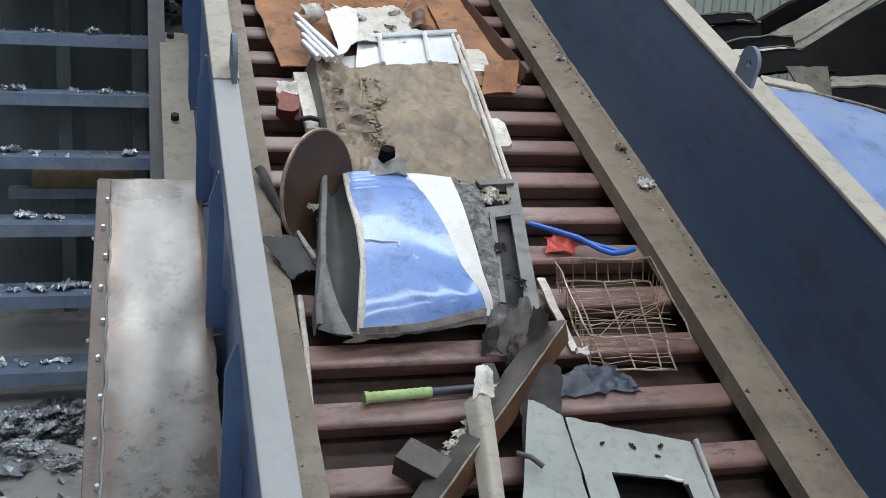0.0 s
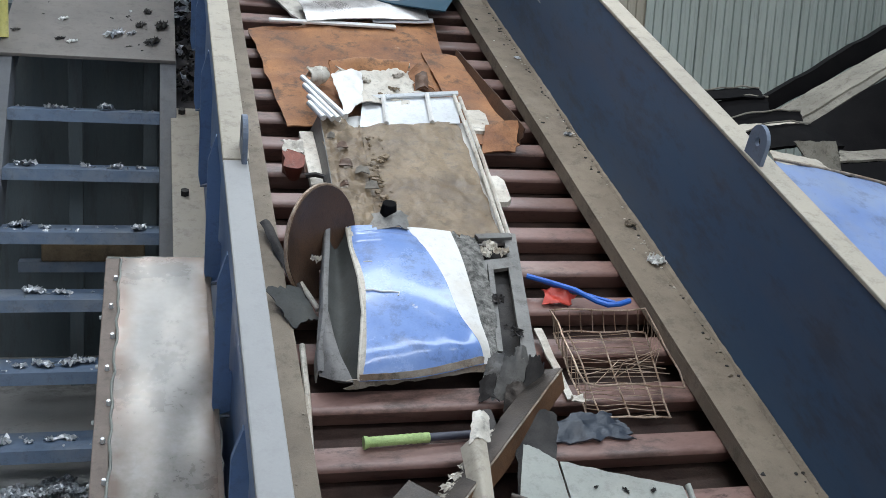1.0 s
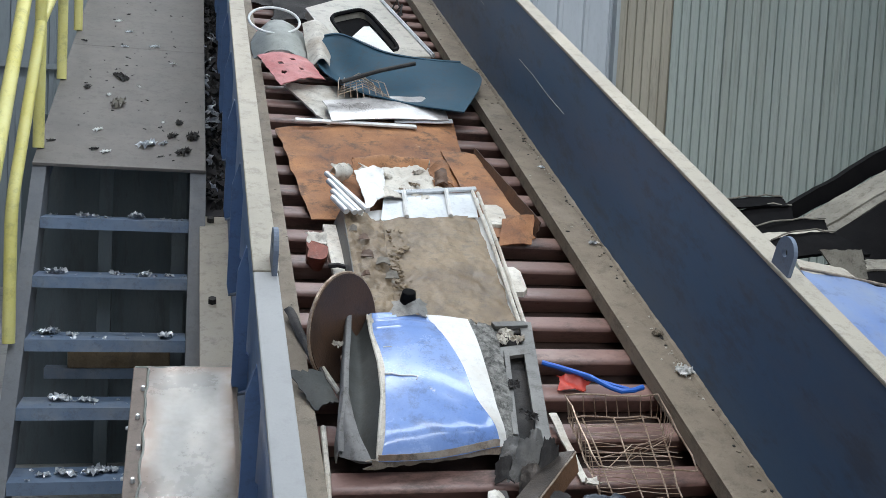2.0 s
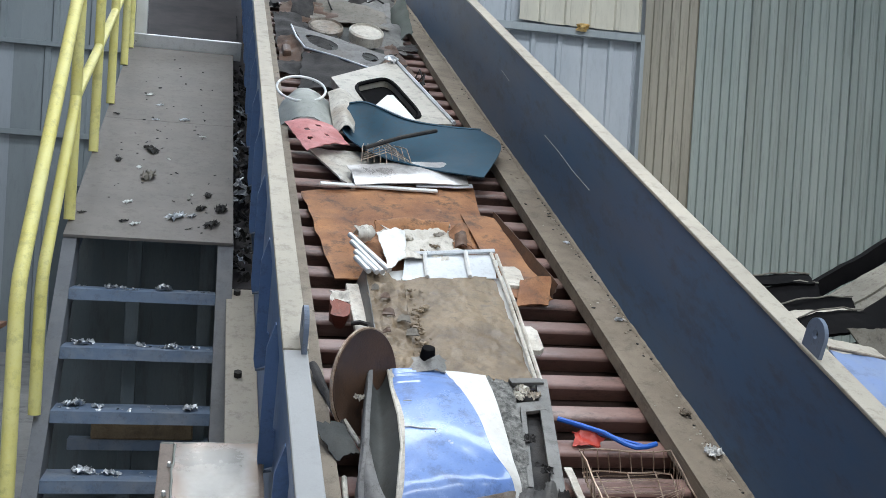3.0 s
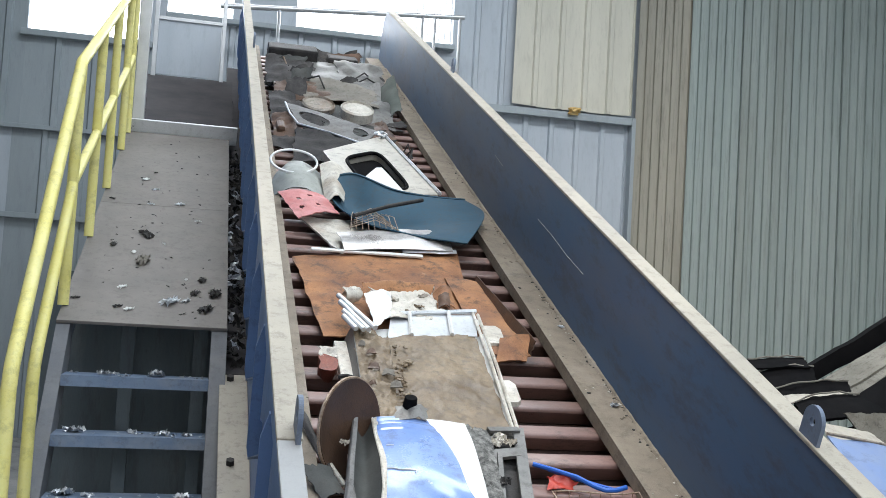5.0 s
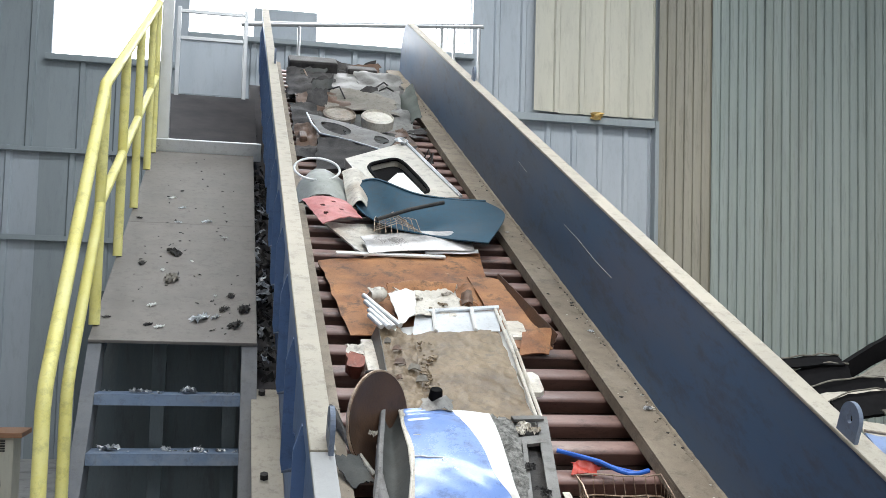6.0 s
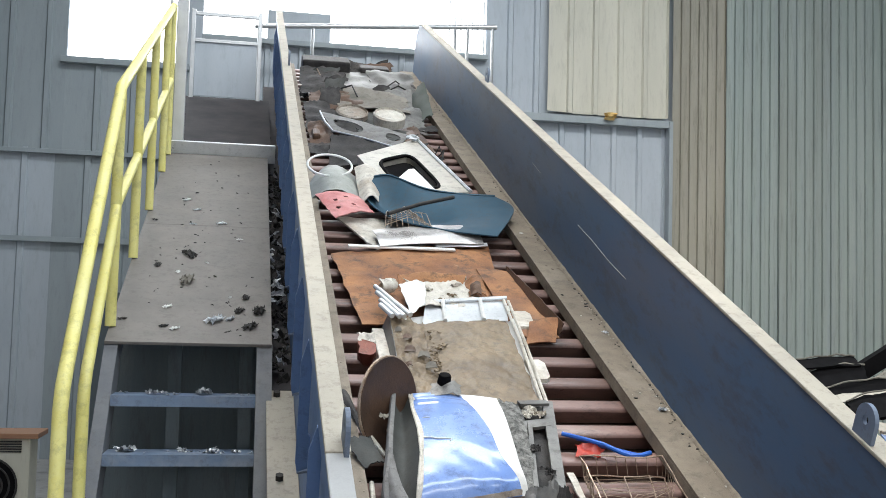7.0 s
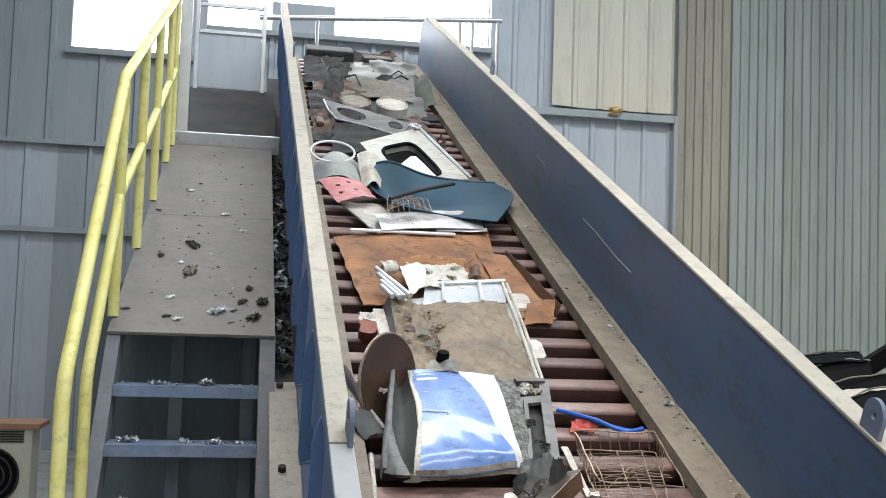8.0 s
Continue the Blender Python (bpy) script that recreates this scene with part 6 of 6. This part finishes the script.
def chunk_small(bm, x, y, z, r, rng):
    vs = bmesh.ops.create_icosphere(bm, subdivisions=1, radius=r)["verts"]
    for v in vs:
        k = rng.uniform(0.5, 1.4)
        v.co = Vector((x + v.co.x * k * 1.2, y + v.co.y * k, z + v.co.z * k * 0.45))


crumbs()


def pile():
    rng = random.Random(41)
    bm = bm_new()
    n = 56
    g = []
    for j in range(n + 1):
        row = []
        for i in range(n + 1):
            x, y = 0.95 + 5.0 * i / n, 1.6 + 5.6 * j / n
            h = 1.15 * math.exp(-((x - 2.6) / 1.5) ** 2 - ((y - 4.3) / 1.5) ** 2) + 0.16 * noise.noise((x * 2.2, y * 2.2, 0.0)) + 0.08 * noise.noise((x * 6, y * 6, 3.0))
            h *= max(0.0, min(1.0, (y - 1.65) / 0.9, (7.15 - y) / 0.9, (5.9 - x) / 0.9))
            h -= 0.06 + 0.07 * abs(noise.noise((x * 1.4, y * 1.4, 9.0)))      # runs out to the floor
            row.append(bm.verts.new((x, y, GROUND + max(0.0, h) + 0.004)))
        g.append(row)
    for j in range(n):
        for i in range(n):
            q = (g[j][i], g[j][i + 1], g[j + 1][i + 1], g[j + 1][i])
            if max(v.co.z for v in q) > GROUND + 0.012:
                bm.faces.new(q)
    bmesh.ops.delete(bm, geom=[v for v in bm.verts if not v.link_faces], context="VERTS")
    for k in range(420):
        x, y = 2.5 + rng.gauss(0, 0.75), 4.2 + rng.gauss(0, 0.85)
        if x < 1.0:
            continue
        z = GROUND + 1.15 * math.exp(-((x - 2.6) / 1.5) ** 2 - ((y - 4.3) / 1.5) ** 2)
        flake(bm, x, y, z + 0.05 * rng.random(), rng.uniform(0.06, 0.22), rng, 0.7)
    solo("scrap_heap", bm, M["heap"], "heap of dark crushed sheet-metal scrap beside the conveyor", "scrap heap", kind="stuff")
    for nm, lab, mt, c, a, th in (
            ("car_bonnet", "pale blue enamelled car bonnet on the scrap heap", "hood", [(1.10, 2.55, 1.20), (2.45, 2.45, 1.10), (2.20, 3.55, 1.52), (1.33, 3.50, 1.685)], 0.015, 0.006),
            ("box_side", "grey sheet-metal box panel on the heap", "heap_plate", [(1.770, 3.90, 1.62), (1.922, 3.90, 1.585), (1.894, 3.93, 1.737), (1.690, 3.93, 1.733)], 0.0, 0.008),
            ("box_floor", "dusty beige folded sheet behind a bonnet", "cap", [(1.50, 3.72, 1.625), (1.82, 3.72, 1.595), (1.78, 3.90, 1.662), (1.56, 3.90, 1.69)], 0.0, 0.006),
            ("beige_plate", "long dusty beige plate leaning on the scrap heap", "heap_plate", [(1.965, 4.35, 1.795), (2.76, 4.35, 2.265), (2.92, 4.55, 2.355), (1.944, 4.55, 1.817)], 0.006, 0.012),
            ("beige_plate", "narrow dusty beige plate on the scrap heap", "heap_plate", [(1.992, 4.30, 1.782), (2.73, 4.30, 2.245), (2.75, 4.34, 2.262), (1.97, 4.34, 1.793)], 0.0, 0.010),
            ("black_sheet", "black sheet under a beige plate", "black", [(1.883, 4.10, 1.680), (3.05, 4.10, 1.72), (3.00, 4.25, 2.40), (1.954, 4.25, 1.785)], 0.0, 0.012),
            ("rubber_flap", "black rubber flap on the scrap heap", "black", [(1.56, 4.00, 1.675), (1.99, 4.00, 1.715), (1.885, 4.12, 1.795), (1.574, 4.12, 1.752)], 0.02, 0.016),
            ("thin_sheet", "black crumpled sheet with a pale edge", "black", [(1.500, 4.38, 1.872), (1.810, 4.38, 1.895), (1.822, 4.46, 1.936), (1.530, 4.46, 1.914)], 0.008, 0.010),
            ("crushed_sheet", "black crushed sheet on the scrap heap", "black", [(1.50, 4.30, 1.765), (1.80, 4.30, 1.800), (1.835, 4.40, 1.895), (1.52, 4.40, 1.848)], 0.020, 0.014),
            ("crushed_sheet", "black crushed sheet on the scrap heap", "black", [(1.56, 4.24, 1.745), (1.94, 4.24, 1.780), (1.95, 4.30, 1.845), (1.58, 4.30, 1.795)], 0.012, 0.014),
            ("pale_strip", "thin dusty strip lying over black sheets", "cap", [(1.540, 4.14, 1.742), (1.800, 4.14, 1.790), (1.904, 4.20, 1.803), (1.546, 4.20, 1.772)], 0.004, 0.008),
            ("pale_strip", "thin dusty strip lying over black sheets", "heap_plate", [(1.938, 3.95, 1.655), (2.75, 3.95, 1.69), (2.80, 4.05, 1.735), (1.998, 4.05, 1.690)], 0.0, 0.010),
            ("dark_plate", "dark metal plate on the scrap heap", "black", [(1.75, 3.80, 1.50), (2.9, 3.78, 1.50), (2.9, 3.93, 1.66), (1.92, 3.93, 1.645)], 0.01, 0.01),
            ("rubber_bumper", "long black rubber bumper strip", "black", [(1.950, 4.62, 1.800), (2.630, 4.62, 2.175), (2.610, 4.62, 2.280), (1.930, 4.62, 1.875)], 0.0, 0.05)):
        x, y, z = [sum(p[i] for p in c) / 4 for i in range(3)]
        bm = sheet(c, 18, 12, th, 0.02 if nm == "car_bonnet" else 0.008, 4 if nm == "car_bonnet" else 9, a, 0, 0.03, len(nm))
        bm.transform(Matrix.Translation((-x, -y, -z)))
        if nm == "car_bonnet":
            ob = thing(nm, lab, "car bonnet", "scrap on the heap", m=Matrix.Translation((x, y, z)))
            edge = [Vector(c[3]).lerp(Vector(c[2]), float(q)) - Vector((x, y, z)) + Vector((0, 0, a * math.sin(math.pi * float(q)) + 0.004)) for q in np.linspace(0, 1, 12)]
            part("skin", bm, M[mt], ob, "", True)
            for a0, a1 in (((1.50, 3.26), (1.58, 3.19)), ((1.42, 3.36), (1.43, 3.32)), ((1.62, 3.36), (1.66, 3.33)), ((1.74, 3.10), (1.75, 3.02))):
                zz = lambda p: 1.20 + (p[1] - 2.5) * 0.43 - (p[0] - 1.2) * 0.11 + 0.022
                part("scratch", tube(bm_new(), [Vector((p[0] - x, p[1] - y, zz(p) - z)) for p in (a0, a1)], 0.0022, 5), M["white"], ob, "white scratch in the enamel")
            part("folded_edge", tube(bm_new(), edge, 0.006, 6), M["lip"], ob, "chipped folded edge", True)
            continue
        ob = solo(nm, bm, M[mt], lab, "scrap metal", "scrap on the heap", m=Matrix.Translation((x, y, z)), smooth=True)
        if mt == "black" and nm in ("thin_sheet", "rubber_flap", "crushed_sheet"):
            rimp = [Vector(c[3]).lerp(Vector(c[2]), float(q)) - Vector((x, y, z)) + Vector((0, -0.004, 0.004 + a * math.sin(math.pi * float(q)) + 0.012 * noise.noise((float(q) * 5, th * 90, 1)))) for q in np.linspace(0, 1, 14)]
            part("pale_edge", tube(bm_new(), rimp, 0.0042, 6), M["heap_plate"], ob, "dusty pale edge", True)
    # air-conditioner outdoor unit by the wall
    u = thing("air_conditioner_unit", "old beige outdoor air-conditioner unit with a wooden board on top", "air conditioner")
    part("case", bbox(-3.15, -2.44, 8.2, 8.5, GROUND, 1.12, 0.015), M["rib_cream"], u)
    part("board", bbox(-3.2, -2.38, 8.15, 8.55, 1.122, 1.16, 0.006), M["wood"], u, "reddish wooden board")
    bm = bm_new()
    for r in (0.2, 0.15, 0.10, 0.05):
        tube(bm, [(-2.72 + r * math.cos(a), 8.185, 0.78 + r * math.sin(a)) for a in np.linspace(0, 6.283, 28, endpoint=False)], 0.008, 6, True)
    grille = bm
    bm = bm_new()
    bmesh.ops.create_cone(bm, cap_ends=True, segments=28, radius1=0.2, radius2=0.2, depth=0.02, matrix=Matrix.Translation((-2.72, 8.198, 0.78)) @ Matrix.Rotation(radians(90), 4, "X"))
    fan = part("fan", bm, M["black"], u)
    part("grille", grille, M["soot"], fan)
    for k in range(5):
        part("louvre", bbox(-3.08, -2.5, 8.188, 8.2, 1.02 + 0.018 * k, 1.03 + 0.018 * k, 0), M["soot"], u)


pile()


# ---- what moves ----
def motions():
    up = CONV @ Vector((0, 1, 0))
    for ob in MOVERS:
        m0 = ob.matrix_basis.copy()
        walk(ob, [(t, Matrix.Translation(up * (SPEED * t)) @ m0) for t in (0.0, 4.0, 8.0)])


motions()
